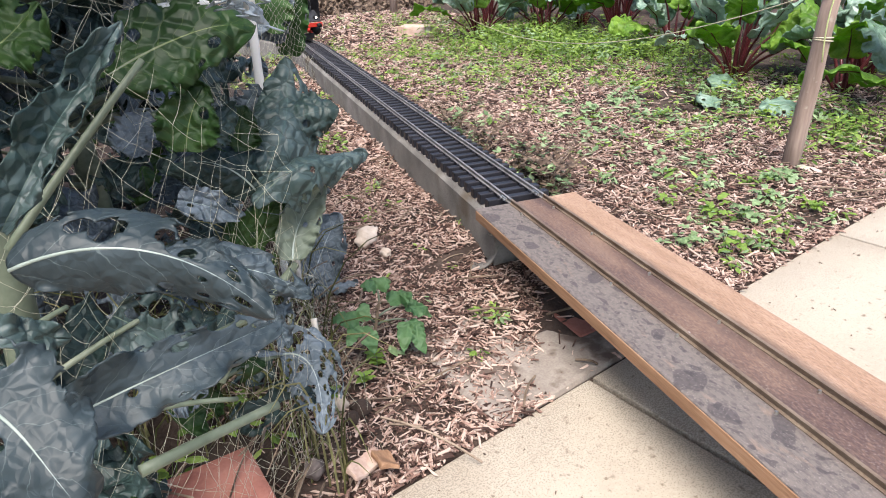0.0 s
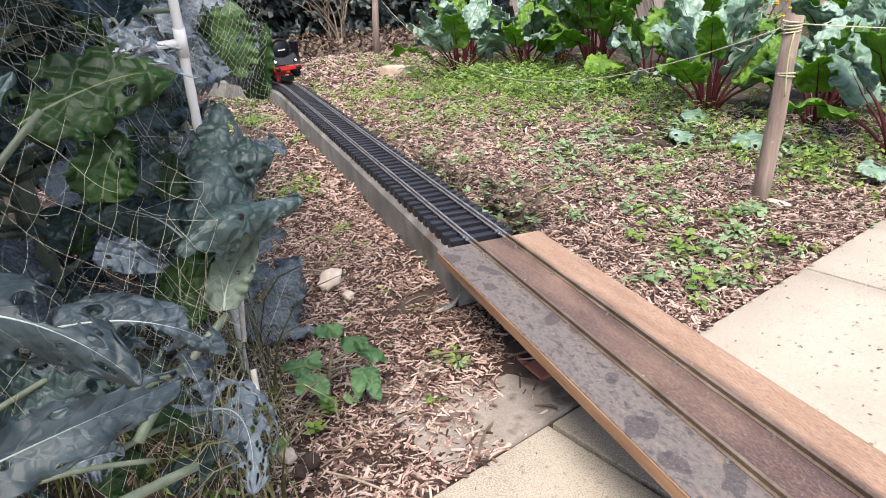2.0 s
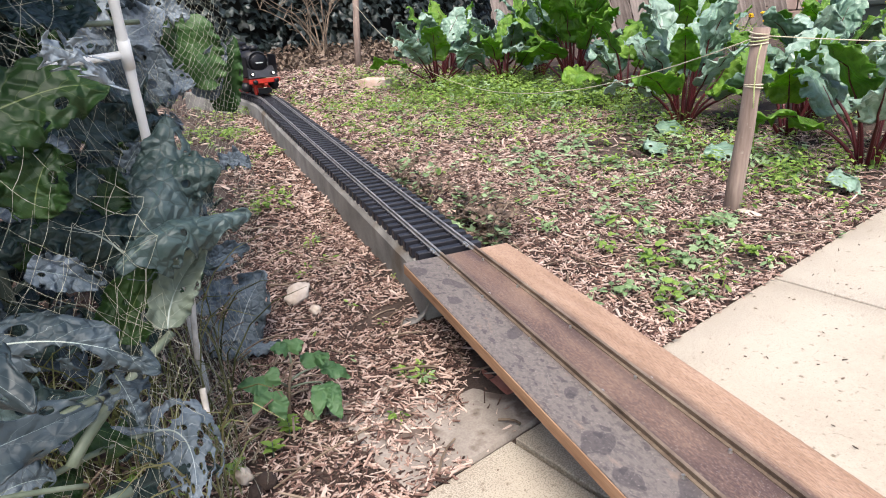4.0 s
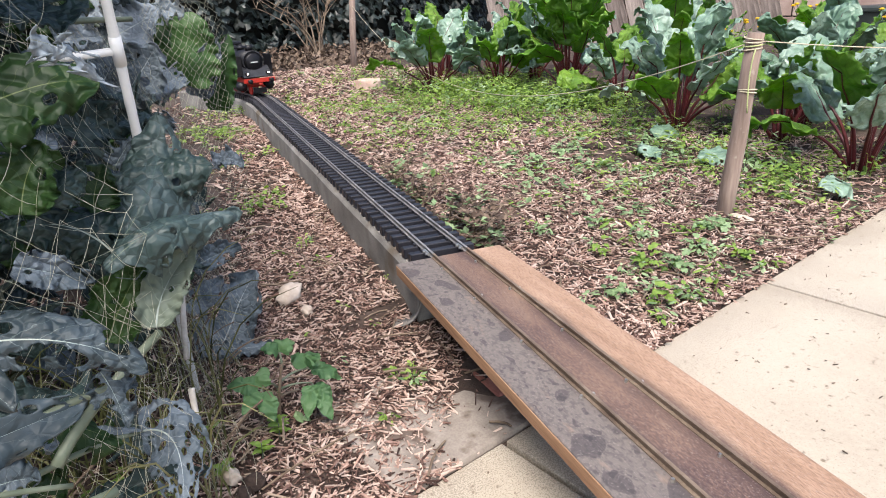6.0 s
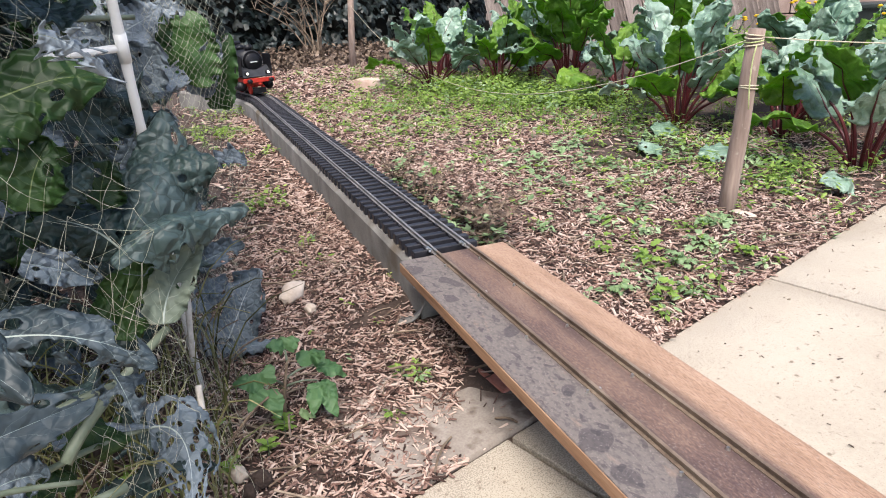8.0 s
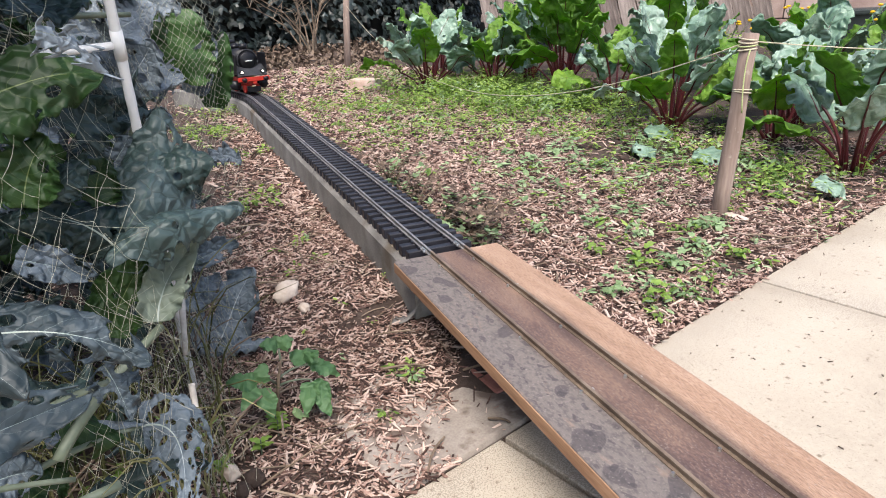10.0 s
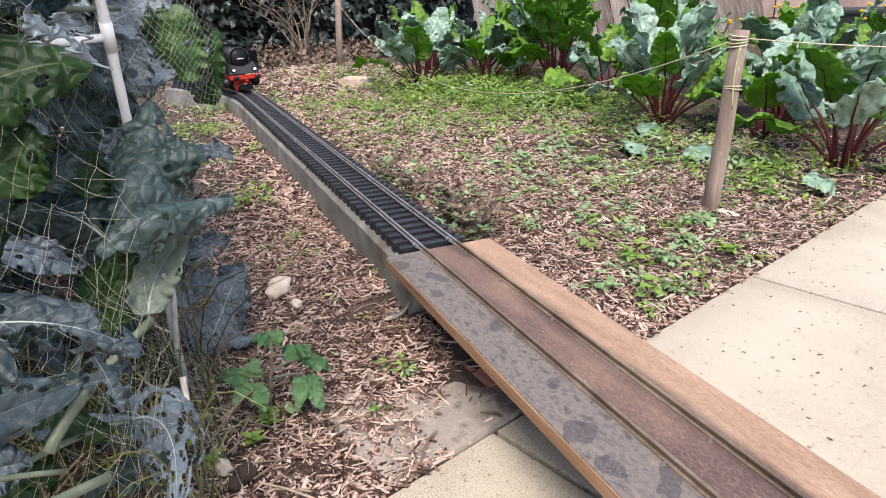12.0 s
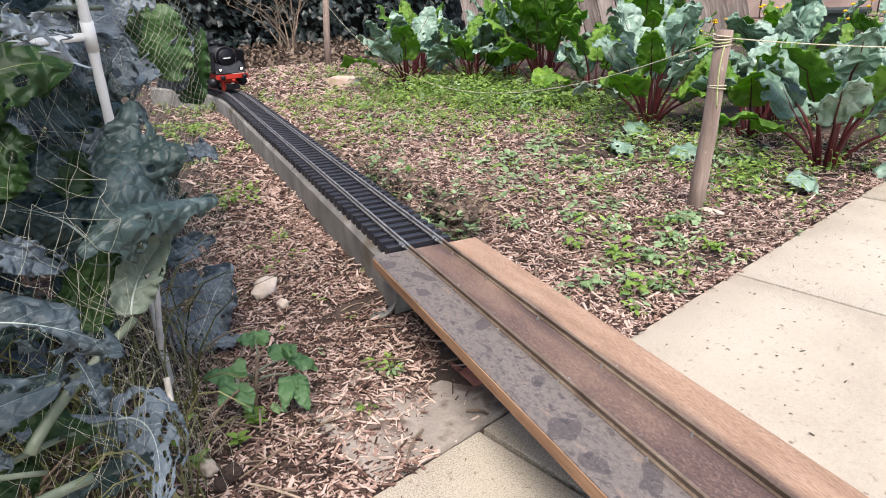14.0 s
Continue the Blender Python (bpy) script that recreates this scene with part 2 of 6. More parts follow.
M_POT = material("dark_green_plastic", [(0.012, 0.017, 0.016), (0.03, 0.04, 0.038)], 12, 0.4, 0.1, 200)
M_YELLOW = material("yellow_petal", [(0.62, 0.38, 0.01), (0.80, 0.56, 0.02)], 80, 0.6, 0.1, 300, translucent=0.2)
M_LOCO = material("black_loco_paint", [(0.006, 0.006, 0.008), (0.016, 0.016, 0.019)], 40, 0.38, 0.1, 300, spec=0.25)
M_LOCORED = material("red_loco_paint", [(0.40, 0.022, 0.016), (0.52, 0.04, 0.025)], 40, 0.4, 0.1, 300)
M_LOCOGREY = material("grey_loco_trim", [(0.018, 0.019, 0.022), (0.05, 0.052, 0.06)], 40, 0.45, 0.1, 300, spec=0.25)
M_LAMP = bpy.data.materials.new("lit_headlamp")
M_LAMP.use_nodes = True
M_LAMP.node_tree.nodes["Principled BSDF"].inputs["Emission Color"].default_value = (1.0, 0.93, 0.8, 1)
M_LAMP.node_tree.nodes["Principled BSDF"].inputs["Emission Strength"].default_value = 4.0


def board_material():
    """Plank: warm bare wood on the far side of the rails, dark greasy grey between and beside them, with wet-looking blots."""
    m = material("stained_plank", [(0.28, 0.172, 0.115), (0.38, 0.246, 0.170), (0.48, 0.330, 0.240)], 46, 0.74, 0.9, 420, stretch=(0.30, 1.6, 1.0), spec=0.3)
    N, L = m.node_tree.nodes, m.node_tree.links
    bsdf = N["Principled BSDF"]
    tc = N.new("ShaderNodeTexCoord")
    sp = N.new("ShaderNodeSeparateXYZ")
    L.new(tc.outputs["Object"], sp.inputs[0])
    col = bsdf.inputs["Base Color"].links[0].from_socket

    def noise_of(scale, detail=5, squash=(1, 1, 1)):
        mp = N.new("ShaderNodeMapping")
        mp.inputs["Scale"].default_value = squash
        L.new(tc.outputs["Object"], mp.inputs[0])
        q = N.new("ShaderNodeTexNoise")
        q.inputs["Scale"].default_value, q.inputs["Detail"].default_value = scale, detail
        L.new(mp.outputs[0], q.inputs["Vector"])
        return q.outputs[0]

    def ramp_to(value, a, b):
        q = N.new("ShaderNodeMapRange")
        q.inputs[1].default_value, q.inputs[2].default_value = a, b
        L.new(value, q.inputs[0])
        return q.outputs[0]

    def calc(kind, a, b, c=0.0):
        q = N.new("ShaderNodeMath")
        q.operation = kind
        for i, v in enumerate((a, b, c)):
            if isinstance(v, (int, float)):
                q.inputs[i].default_value = v
            else:
                L.new(v, q.inputs[i])
        return q.outputs[0]

    def blend(mask, color):
        nonlocal col
        mx = N.new("ShaderNodeMixRGB")
        mx.inputs[2].default_value = (*color, 1)
        L.new(mask, mx.inputs[0])
        L.new(col, mx.inputs[1])
        col = mx.outputs[0]
    y = calc("MULTIPLY", sp.outputs[1], -1.0)
    wav = calc("MULTIPLY_ADD", noise_of(9, 6, (0.4, 1, 1)), 0.03, -0.015)
    yy = calc("ADD", y, wav)
    # fine dark pores and short grain lines in the wood
    blend(calc("MULTIPLY", ramp_to(noise_of(1300, 4, (0.16, 1, 1)), 0.46, 0.66), 0.60), (0.12, 0.065, 0.045))
    blend(calc("MULTIPLY", ramp_to(noise_of(16, 7, (0.5, 1.6, 1)), 0.56, 0.70), 0.45), (0.20, 0.125, 0.095))
    # grey grime on the side beside the first rail
    grey = calc("MULTIPLY", ramp_to(yy, -0.012, -0.022), ramp_to(noise_of(70, 8, (0.5, 1, 1)), 0.10, 0.38))
    grey = calc("MULTIPLY", grey, 0.9)
    blend(grey, (0.152, 0.136, 0.130))
    mott = calc("MULTIPLY", ramp_to(noise_of(330, 8, (0.6, 1, 1)), 0.45, 0.64), grey)
    blend(calc("MULTIPLY", mott, 0.72), (0.085, 0.074, 0.073))
    # brown grease between the rails, patchy along the plank
    between = calc("MULTIPLY", ramp_to(yy, 0.036, 0.018), ramp_to(yy, -0.030, -0.020))
    patch = calc("MULTIPLY_ADD", ramp_to(noise_of(6, 8, (0.8, 1.8, 1)), 0.36, 0.60), 0.42, 0.52)
    patch = calc("MULTIPLY", patch, calc("MULTIPLY_ADD", ramp_to(noise_of(600, 6, (0.5, 1, 1)), 0.30, 0.60), 0.35, 0.65))
    blend(calc("MULTIPLY", between, patch), (0.070, 0.045, 0.047))
    blend(calc("MULTIPLY", calc("MULTIPLY", ramp_to(yy, 0.004, 0.016), ramp_to(yy, 0.040, 0.028)), ramp_to(noise_of(30, 8, (0.3, 1, 1)), 0.36, 0.66)), (0.070, 0.046, 0.046))
    # dark damp blots, large and small
    for size, lo, hi in ((38, 0.590, 0.610), (120, 0.625, 0.65)):
        edge = calc("MULTIPLY_ADD", noise_of(420, 4), 0.05, noise_of(size, 0.5, (0.8, 1, 1)))
        blot = calc("MULTIPLY", ramp_to(edge, lo + 0.052, hi + 0.052), ramp_to(y, -0.020, -0.030))
        blend(calc("MULTIPLY", blot, 0.62), (0.052, 0.045, 0.050))
    # pale dust specks
    blend(calc("MULTIPLY", ramp_to(noise_of(700, 3), 0.60, 0.70), 0.30), (0.42, 0.37, 0.33))
    L.new(col, bsdf.inputs["Base Color"])
    return m


M_PLANK = board_material()


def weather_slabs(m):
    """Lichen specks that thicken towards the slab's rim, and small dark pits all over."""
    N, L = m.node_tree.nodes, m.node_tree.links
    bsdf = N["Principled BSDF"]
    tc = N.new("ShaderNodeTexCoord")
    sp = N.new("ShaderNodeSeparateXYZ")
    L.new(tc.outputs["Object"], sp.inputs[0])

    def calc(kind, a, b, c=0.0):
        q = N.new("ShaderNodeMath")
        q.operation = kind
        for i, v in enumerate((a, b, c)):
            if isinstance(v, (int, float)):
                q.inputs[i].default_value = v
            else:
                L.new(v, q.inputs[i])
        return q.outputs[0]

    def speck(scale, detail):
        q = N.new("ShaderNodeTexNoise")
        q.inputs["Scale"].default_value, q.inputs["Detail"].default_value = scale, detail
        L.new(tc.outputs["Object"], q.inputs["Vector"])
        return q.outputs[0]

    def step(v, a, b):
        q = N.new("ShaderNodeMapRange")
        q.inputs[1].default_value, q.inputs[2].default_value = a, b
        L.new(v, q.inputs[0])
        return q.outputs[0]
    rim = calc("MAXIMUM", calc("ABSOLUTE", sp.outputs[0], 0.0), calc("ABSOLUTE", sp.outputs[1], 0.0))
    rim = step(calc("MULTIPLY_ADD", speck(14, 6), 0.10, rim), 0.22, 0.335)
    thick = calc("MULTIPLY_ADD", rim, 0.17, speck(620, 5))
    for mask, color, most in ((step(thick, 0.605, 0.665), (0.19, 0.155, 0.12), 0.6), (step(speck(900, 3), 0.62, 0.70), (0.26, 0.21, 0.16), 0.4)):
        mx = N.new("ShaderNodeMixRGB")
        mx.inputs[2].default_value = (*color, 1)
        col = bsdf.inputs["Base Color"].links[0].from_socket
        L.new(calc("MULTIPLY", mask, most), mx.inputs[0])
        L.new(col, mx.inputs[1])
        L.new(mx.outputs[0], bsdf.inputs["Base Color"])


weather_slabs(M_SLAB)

# ---- mesh helpers ----


def put_mesh(name, verts, faces, mat, parent=None, label="", smooth=False, uvs=None):
    me = bpy.data.meshes.new(name)
    me.from_pydata([tuple(v) for v in verts], [], [tuple(f) for f in faces])
    if uvs is not None:
        layer = me.uv_layers.new(name="UVMap")
        idx = np.empty(len(me.loops), dtype=np.int32)
        me.loops.foreach_get("vertex_index", idx)
        layer.data.foreach_set("uv", np.asarray(uvs, dtype=np.float32)[idx].ravel())
    if smooth:
        me.shade_smooth()
    me.materials.append(mat)
    ob = new(name, me)
    if parent is not None:
        ob.parent = parent
    if label:
        tagged(ob, label)
    return ob


def part(name, bm, mat, parent=None, label="", smooth=False):
    me = bpy.data.meshes.new(name)
    bm.to_mesh(me)
    bm.free()
    if smooth:
        me.shade_smooth()
    me.materials.append(mat)
    ob = new(name, me)
    if parent is not None:
        ob.parent = parent
    if label:
        tagged(ob, label)
    return ob


def box(sx, sy, sz, at=(0, 0, 0), bevel=0.0, turn=None, segments=2, wobble=0.0, cuts=0):
    bm = bmesh.new()
    bmesh.ops.create_cube(bm, size=1, matrix=Matrix.Diagonal((sx, sy, sz, 1)))
    if bevel:
        bmesh.ops.bevel(bm, geom=bm.edges[:], offset=bevel, segments=segments, affect="EDGES", profile=0.6)
    if cuts:
        bmesh.ops.subdivide_edges(bm, edges=[e for e in bm.edges if e.calc_length() > min(sx, sy, sz) * 0.6], cuts=cuts, use_grid_fill=True)
    if wobble:
        for v in bm.verts:
            v.co += noise.noise_vector(v.co * 60) * wobble
    if turn is not None:
        bmesh.ops.transform(bm, matrix=turn, verts=bm.verts)
    bmesh.ops.translate(bm, vec=at, verts=bm.verts)
    return bm


def rod(r1, r2, length, at=(0, 0, 0), axis="Z", sides=16, bevel=0.0):
    bm = bmesh.new()
    bmesh.ops.create_cone(bm, cap_ends=True, segments=sides, radius1=r1, radius2=r2, depth=length)
    if bevel:
        bmesh.ops.bevel(bm, geom=[e for e in bm.edges if abs(e.verts[0].co.z - e.verts[1].co.z) < 1e-6], offset=bevel, segments=2, affect="EDGES")
    if axis == "X":
        bmesh.ops.rotate(bm, matrix=Matrix.Rotation(radians(90), 3, "Y"), verts=bm.verts)
    elif axis == "Y":
        bmesh.ops.rotate(bm, matrix=Matrix.Rotation(radians(-90), 3, "X"), verts=bm.verts)
    bmesh.ops.translate(bm, vec=at, verts=bm.verts)
    return bm


def tube(points, radii, sides=6):
    """Vertices and faces of a capped tube along points; radii: one number or one for each point."""
    pts = [Vector(p) for p in points]
    if isinstance(radii, (int, float)):
        radii = [radii] * len(pts)
    verts, faces = [], []
    ref = Vector((0.31, 0.17, 0.93))
    for i, p in enumerate(pts):
        d = (pts[min(i + 1, len(pts) - 1)] - pts[max(i - 1, 0)]).normalized()
        a = d.cross(ref)
        a = a.normalized() if a.length > 1e-4 else d.orthogonal().normalized()
        b = d.cross(a)
        for k in range(sides):
            w = 2 * math.pi * k / sides
            verts.append(p + (a * math.cos(w) + b * math.sin(w)) * radii[i])
    for i in range(len(pts) - 1):
        for k in range(sides):
            k2 = (k + 1) % sides
            faces.append((i * sides + k, i * sides + k2, (i + 1) * sides + k2, (i + 1) * sides + k))
    faces.append(tuple(range(sides - 1, -1, -1)))
    faces.append(tuple((len(pts) - 1) * sides + k for k in range(sides)))
    return verts, faces


def bend(a, b, c, n=10):
    """Points of a quadratic curve from a to c pulled towards b."""
    a, b, c = Vector(a), Vector(b), Vector(c)
    return [a * (1 - t) ** 2 + b * 2 * t * (1 - t) + c * t * t for t in (i / (n - 1) for i in range(n))]


class Heap:
    """Collects many small loose pieces into one mesh."""

    def __init__(self):
        self.v, self.f, self.n = [], [], 0

    def add(self, verts, faces):
        self.v.append(np.asarray([tuple(q) for q in verts], dtype=float))
        self.f.extend(tuple(i + self.n for i in f) for f in faces)
        self.n += len(self.v[-1])

    def done(self, name, mat, label, category, smooth=False, parent=None):
        ob = put_mesh(name, np.concatenate(self.v), self.f, mat, parent, "", smooth)
        return tagged(ob, label, category, kind="stuff") if parent is None else ob


def empty(name, at=(0, 0, 0), turn=0.0):
    ob = new(name)
    ob.empty_display_size = 0.05
    ob.matrix_basis = pose(*at, 0, 0, turn)
    return ob


rng = random.Random(7)
# the track's line: s metres along it, q metres to its right
TRACK_DIR, TRACK_SIDE = Vector((0.304, 0.9527, 0)), Vector((0.9527, -0.304, 0))
TRACK_TURN = math.degrees(math.atan2(TRACK_DIR.y, TRACK_DIR.x))
MID_Q, HALF_GAUGE = 0.062, 0.0240
BEND_S, BEND_R = 1.95, 1.25


def on_track(s, q, z):
    """A point beside the track's middle line, which runs straight and then bends to the left."""
    if s <= BEND_S:
        p = TRACK_DIR * s + TRACK_SIDE * (MID_Q + q)
    else:
        a = (s - BEND_S) / BEND_R
        c = TRACK_DIR * BEND_S + TRACK_SIDE * (MID_Q - BEND_R)
        p = c + (TRACK_SIDE * math.cos(a) + TRACK_DIR * math.sin(a)) * (BEND_R + q)
    return Vector((p.x, p.y, z))


def track_turn(s):
    return TRACK_TURN + (math.degrees((s - BEND_S) / BEND_R) if s > BEND_S else 0.0)


def ground_z(x, y):
    """Height of the soil: a little uneven, raised where chips are heaped, low under the paving."""
    if -3.2 < y < -0.012 and -2.65 < x < 3.73:
        return -0.06
    z = 0.004 + 0.010 * noise.noise(Vector((x * 3.1, y * 3.1, 0))) + 0.004 * noise.noise(Vector((x * 14, y * 14, 3)))
    edge = min(1.0, max(0.0, y / 0.12))
    q = x * TRACK_SIDE.x + y * TRACK_SIDE.y
    bank = 0.010 * math.exp(-((q + 0.02) / 0.08) ** 2) if 0.3 < y < 2.2 else 0.0
    return z * edge + bank - 0.004 * (1 - edge)

# ---- large structure ----


def build_ground():
    def axis(lo, hi, step):
        fine = list(np.arange(lo, hi + 1e-6, step))
        out, g, v = [], step, hi
        while v < 900:
            g *= 1.5
            v += g
            out.append(v)
        low, g, v = [], step, lo
        while v > -900:
            g *= 1.5
            v -= g
            low.append(v)
        return low[::-1] + fine + out
    xs, ys = axis(-0.7, 2.6, 0.02), axis(-0.06, 4.2, 0.02)
    verts = [(x, y, ground_z(x, y)) for y in ys for x in xs]
    w = len(xs)
    faces = [(j * w + i, j * w + i + 1, (j + 1) * w + i + 1, (j + 1) * w + i) for j in range(len(ys) - 1) for i in range(w - 1)]
    tagged(put_mesh("ground", verts, faces, M_SOIL, smooth=True), "dark brown garden soil under wood chips", "ground", kind="structure")


def build_patio():
    patio = tagged(empty("pavement"), "cream yellow concrete paving slabs beside the bed", "paving", kind="structure")
    bm = box(6.47, 3.23, 0.03, (0.54, -1.618, -0.034))
    part("joint_fill", bm, M_JOINT, patio, "dirt-filled joints")
    size, gap = 0.54, 0.006
    me = None
    for i in range(-5, 7):
        for j in range(0, 6):
            at = (size * i + size / 2, -size * j - size / 2, -0.021 + rng.uniform(-0.0012, 0.0012))
            if me is None:
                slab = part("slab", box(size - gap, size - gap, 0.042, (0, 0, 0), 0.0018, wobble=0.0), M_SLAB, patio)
                me = slab.data
            else:
                slab = new("slab", me)
                slab.parent = patio
            slab.matrix_basis = pose(*at, 0, 0, rng.choice((0, 90, 180, 270)))
    # an older grey slab that lies half under the chips
    bm = box(0.30, 0.17, 0.03, (0, 0, 0), 0.006, cuts=3, wobble=0.004)
    old = part("old_slab", bm, M_OLDSLAB, patio, "worn grey slab half under wood chips")
    old.matrix_basis = pose(0.03, 0.0868, -0.0125, 0, 0, 0)


def build_edging():
    """Concrete pieces, end to end, that carry the track."""
    for k in range(4):
        s0, s1 = 0.262 + 0.62 * k, 0.262 + 0.62 * (k + 1) - 0.004
        lo, w, h = -0.052, 0.104, 0.114
        bm = bmesh.new()
        n = 14
        for i in range(n + 1):
            s = s0 + (s1 - s0) * i / n
            ring = []
            for q, z in ((lo, -0.04), (lo, 0.066), (lo + 0.006, 0.0738), (lo + w - 0.006, 0.0738), (lo + w, 0.066), (lo + w, -0.04)):
                p = on_track(s, q, z)
                p += noise.noise_vector(p * 45) * 0.0012
                ring.append(bm.verts.new(p))
            if i:
                for a in range(6):
                    bm.faces.new((last[a], last[(a + 1) % 6], ring[(a + 1) % 6], ring[a]))
            else:
                bm.faces.new(ring[::-1])
            last = ring
        bm.faces.new(last)
        ob = part("concrete_edging", bm, M_CONC)
        tagged(ob, "rough grey concrete edging block carrying the railway track", "edging", "edging blocks under the track")
    # the far end of the plank rests on a block on the paving
    ob = part("concrete_block", box(0.12, 0.22, 0.073, (0, 0, 0.0365), 0.004), M_CONC)
    ob.matrix_basis = pose(*on_track(-1.25, 0, 0.0005), 0, 0, TRACK_TURN)
    tagged(ob, "grey concrete block under the plank on the paving", "block")


def rail_profile():
    return ((-0.0030, 0), (0.0030, 0), (0.0030, 0.0008), (0.0007, 0.0016), (0.0007, 0.0044), (0.0015, 0.0050), (0.0015, 0.0064), (-0.0015, 0.0064), (-0.0015, 0.0050), (-0.0007, 0.0044), (-0.0007, 0.0016), (-0.0030, 0.0008))


def sweep_rail(s0, s1, q, z, n):
    prof = rail_profile()
    verts, faces = [], []
    k = len(prof)
    for i in range(n + 1):
        s = s0 + (s1 - s0) * i / n
        verts += [on_track(s, q + a, z + b) for a, b in prof]
    for i in range(n):
        faces += [(i * k + a, i * k + (a + 1) % k, (i + 1) * k + (a + 1) % k, (i + 1) * k + a) for a in range(k)]
    faces += [tuple(range(k - 1, -1, -1)), tuple(n * k + a for a in range(k))]
    return verts, faces


def build_track():
    track = tagged(empty("railway_track"), "black plastic sleepered model railway track with grey rails", "railway track")
    for q in (-HALF_GAUGE, HALF_GAUGE):
        put_mesh("rail", *sweep_rail(0.268, 2.72, q, 0.0905, 60), M_RAIL, track, "dull grey rail")
    pitch, first = 0.0262, 0.300
    me = chair = None
    for i in range(92):
        s = first + pitch * i
        m = Matrix.Translation(on_track(s, rng.uniform(-0.0006, 0.0006), 0.0744)) @ Matrix.Rotation(radians(track_turn(s) + rng.uniform(-0.8, 0.8)), 4, "Z")
        if me is None:
            bm = bmesh.new()
            bmesh.ops.create_cube(bm, size=1, matrix=Matrix.Translation((0, 0, 0.0073)) @ Matrix.Diagonal((0.0135, 0.0935, 0.0146, 1)))
            for v in bm.verts:
                if v.co.z > 0.01:
                    v.co.x *= 0.86
            bmesh.ops.bevel(bm, geom=bm.edges[:], offset=0.0008, segments=1, affect="EDGES")
            ob = part("sleeper", bm, M_PLASTIC, track)
            me = ob.data
            bm = bmesh.new()
            prof = [(-0.0062, 0.0), (0.0062, 0.0), (0.0062, 0.0034), (0.0040, 0.0034), (0.0040, 0.0016), (-0.0040, 0.0016), (-0.0040, 0.0034), (-0.0062, 0.0034)]
            ends = [[bm.verts.new((x, y, 0.0143 + z)) for y, z in prof] for x in (-0.0035, 0.0035)]
            for k in range(8):
                bm.faces.new((ends[0][k], ends[0][(k + 1) % 8], ends[1][(k + 1) % 8], ends[1][k]))
            bm.faces.new(ends[0][::-1])
            bm.faces.new(ends[1])
            first_chair = part("rail_chair", bm, M_PLASTIC, ob)
            first_chair.location = (0, -HALF_GAUGE, 0)
            chair = first_chair.data
            sides = (HALF_GAUGE,)
        else:
            ob = new("sleeper", me)
            ob.parent = track
            sides = (-HALF_GAUGE, HALF_GAUGE)
        for q in sides:
            ch = new("rail_chair", chair)
            ch.parent = ob
            ch.location = (0, q, 0)
        ob.matrix_basis = m
    for q in (-HALF_GAUGE, HALF_GAUGE):
        ob = part("fishplate", box(0.016, 0.0022, 0.005, bevel=0.0006), M_STEEL, track, "bright rail joiner")
        ob.matrix_basis = Matrix.Translation(on_track(0.281, q - 0.0048, 0.0945)) @ Matrix.Rotation(radians(TRACK_TURN), 4, "Z")
        for ds in (-0.005, 0.005):
            sc = part("joiner_screw", rod(0.0018, 0.0018, 0.003, axis="Y", sides=8), M_STEEL, ob)
            sc.location = (ds, 0.002, 0)


def build_plank():
    plank = tagged(empty("plank_bridge"), "wide stained wooden plank with two rails nailed on", "plank bridge")
    plank.matrix_basis = Matrix.Translation(on_track(0.272, 0, 0.0826)) @ Matrix.Rotation(radians(TRACK_TURN), 4, "Z")
    length, w, h = 1.65, 0.150, 0.0157
    bm = box(length, w, h, (-length / 2, 0, 0), 0.0022, segments=2)
    ob = part("board", bm, M_PLANK, plank, "plank with grey grime, damp blots and bare brown wood")
    # bare edge strip on the long sides
    for y in (-w / 2, w / 2):
        part("board_edge", box(length - 0.006, 0.0016, h - 0.003, (-length / 2, y, 0), 0.0006), M_PLY, plank, "bare orange-brown sawn edge")
    back = plank.matrix_basis.inverted()
    for q in (-HALF_GAUGE, HALF_GAUGE):
        v, f = sweep_rail(-1.36, 0.267, q, 0.0906, 24)
        put_mesh("rail", [back @ Vector(p) for p in v], f, M_BROWNRAIL, plank, "rusty brown rail")
    nail = None
    for q in (-HALF_GAUGE, HALF_GAUGE):
        for i in range(11):
            s = 0.240 - (0.012 if i == 0 else 0.0) - 0.108 * i
            for dq in (-0.0054,) + ((0.0054,) if i % 2 else ()):
                if nail is None:
                    ob = part("nail", rod(0.0019, 0.0013, 0.0026, sides=8), M_STEEL, plank)
                    nail = ob.data
                else:
                    ob = new("nail", nail)
                    ob.parent = plank
                ob.matrix_basis = back @ Matrix.Translation(on_track(s + rng.uniform(-0.004, 0.004), q + dq, 0.0918))
    # a bent hook under the plank's end
    hook = bend((-0.030, 0.062, -0.008), (-0.030, 0.064, -0.026), (-0.024, 0.066, -0.020), 8)
    put_mesh("hook", *tube(hook, 0.0011, 6), M_STEEL, plank, "small bent wire hook", True)


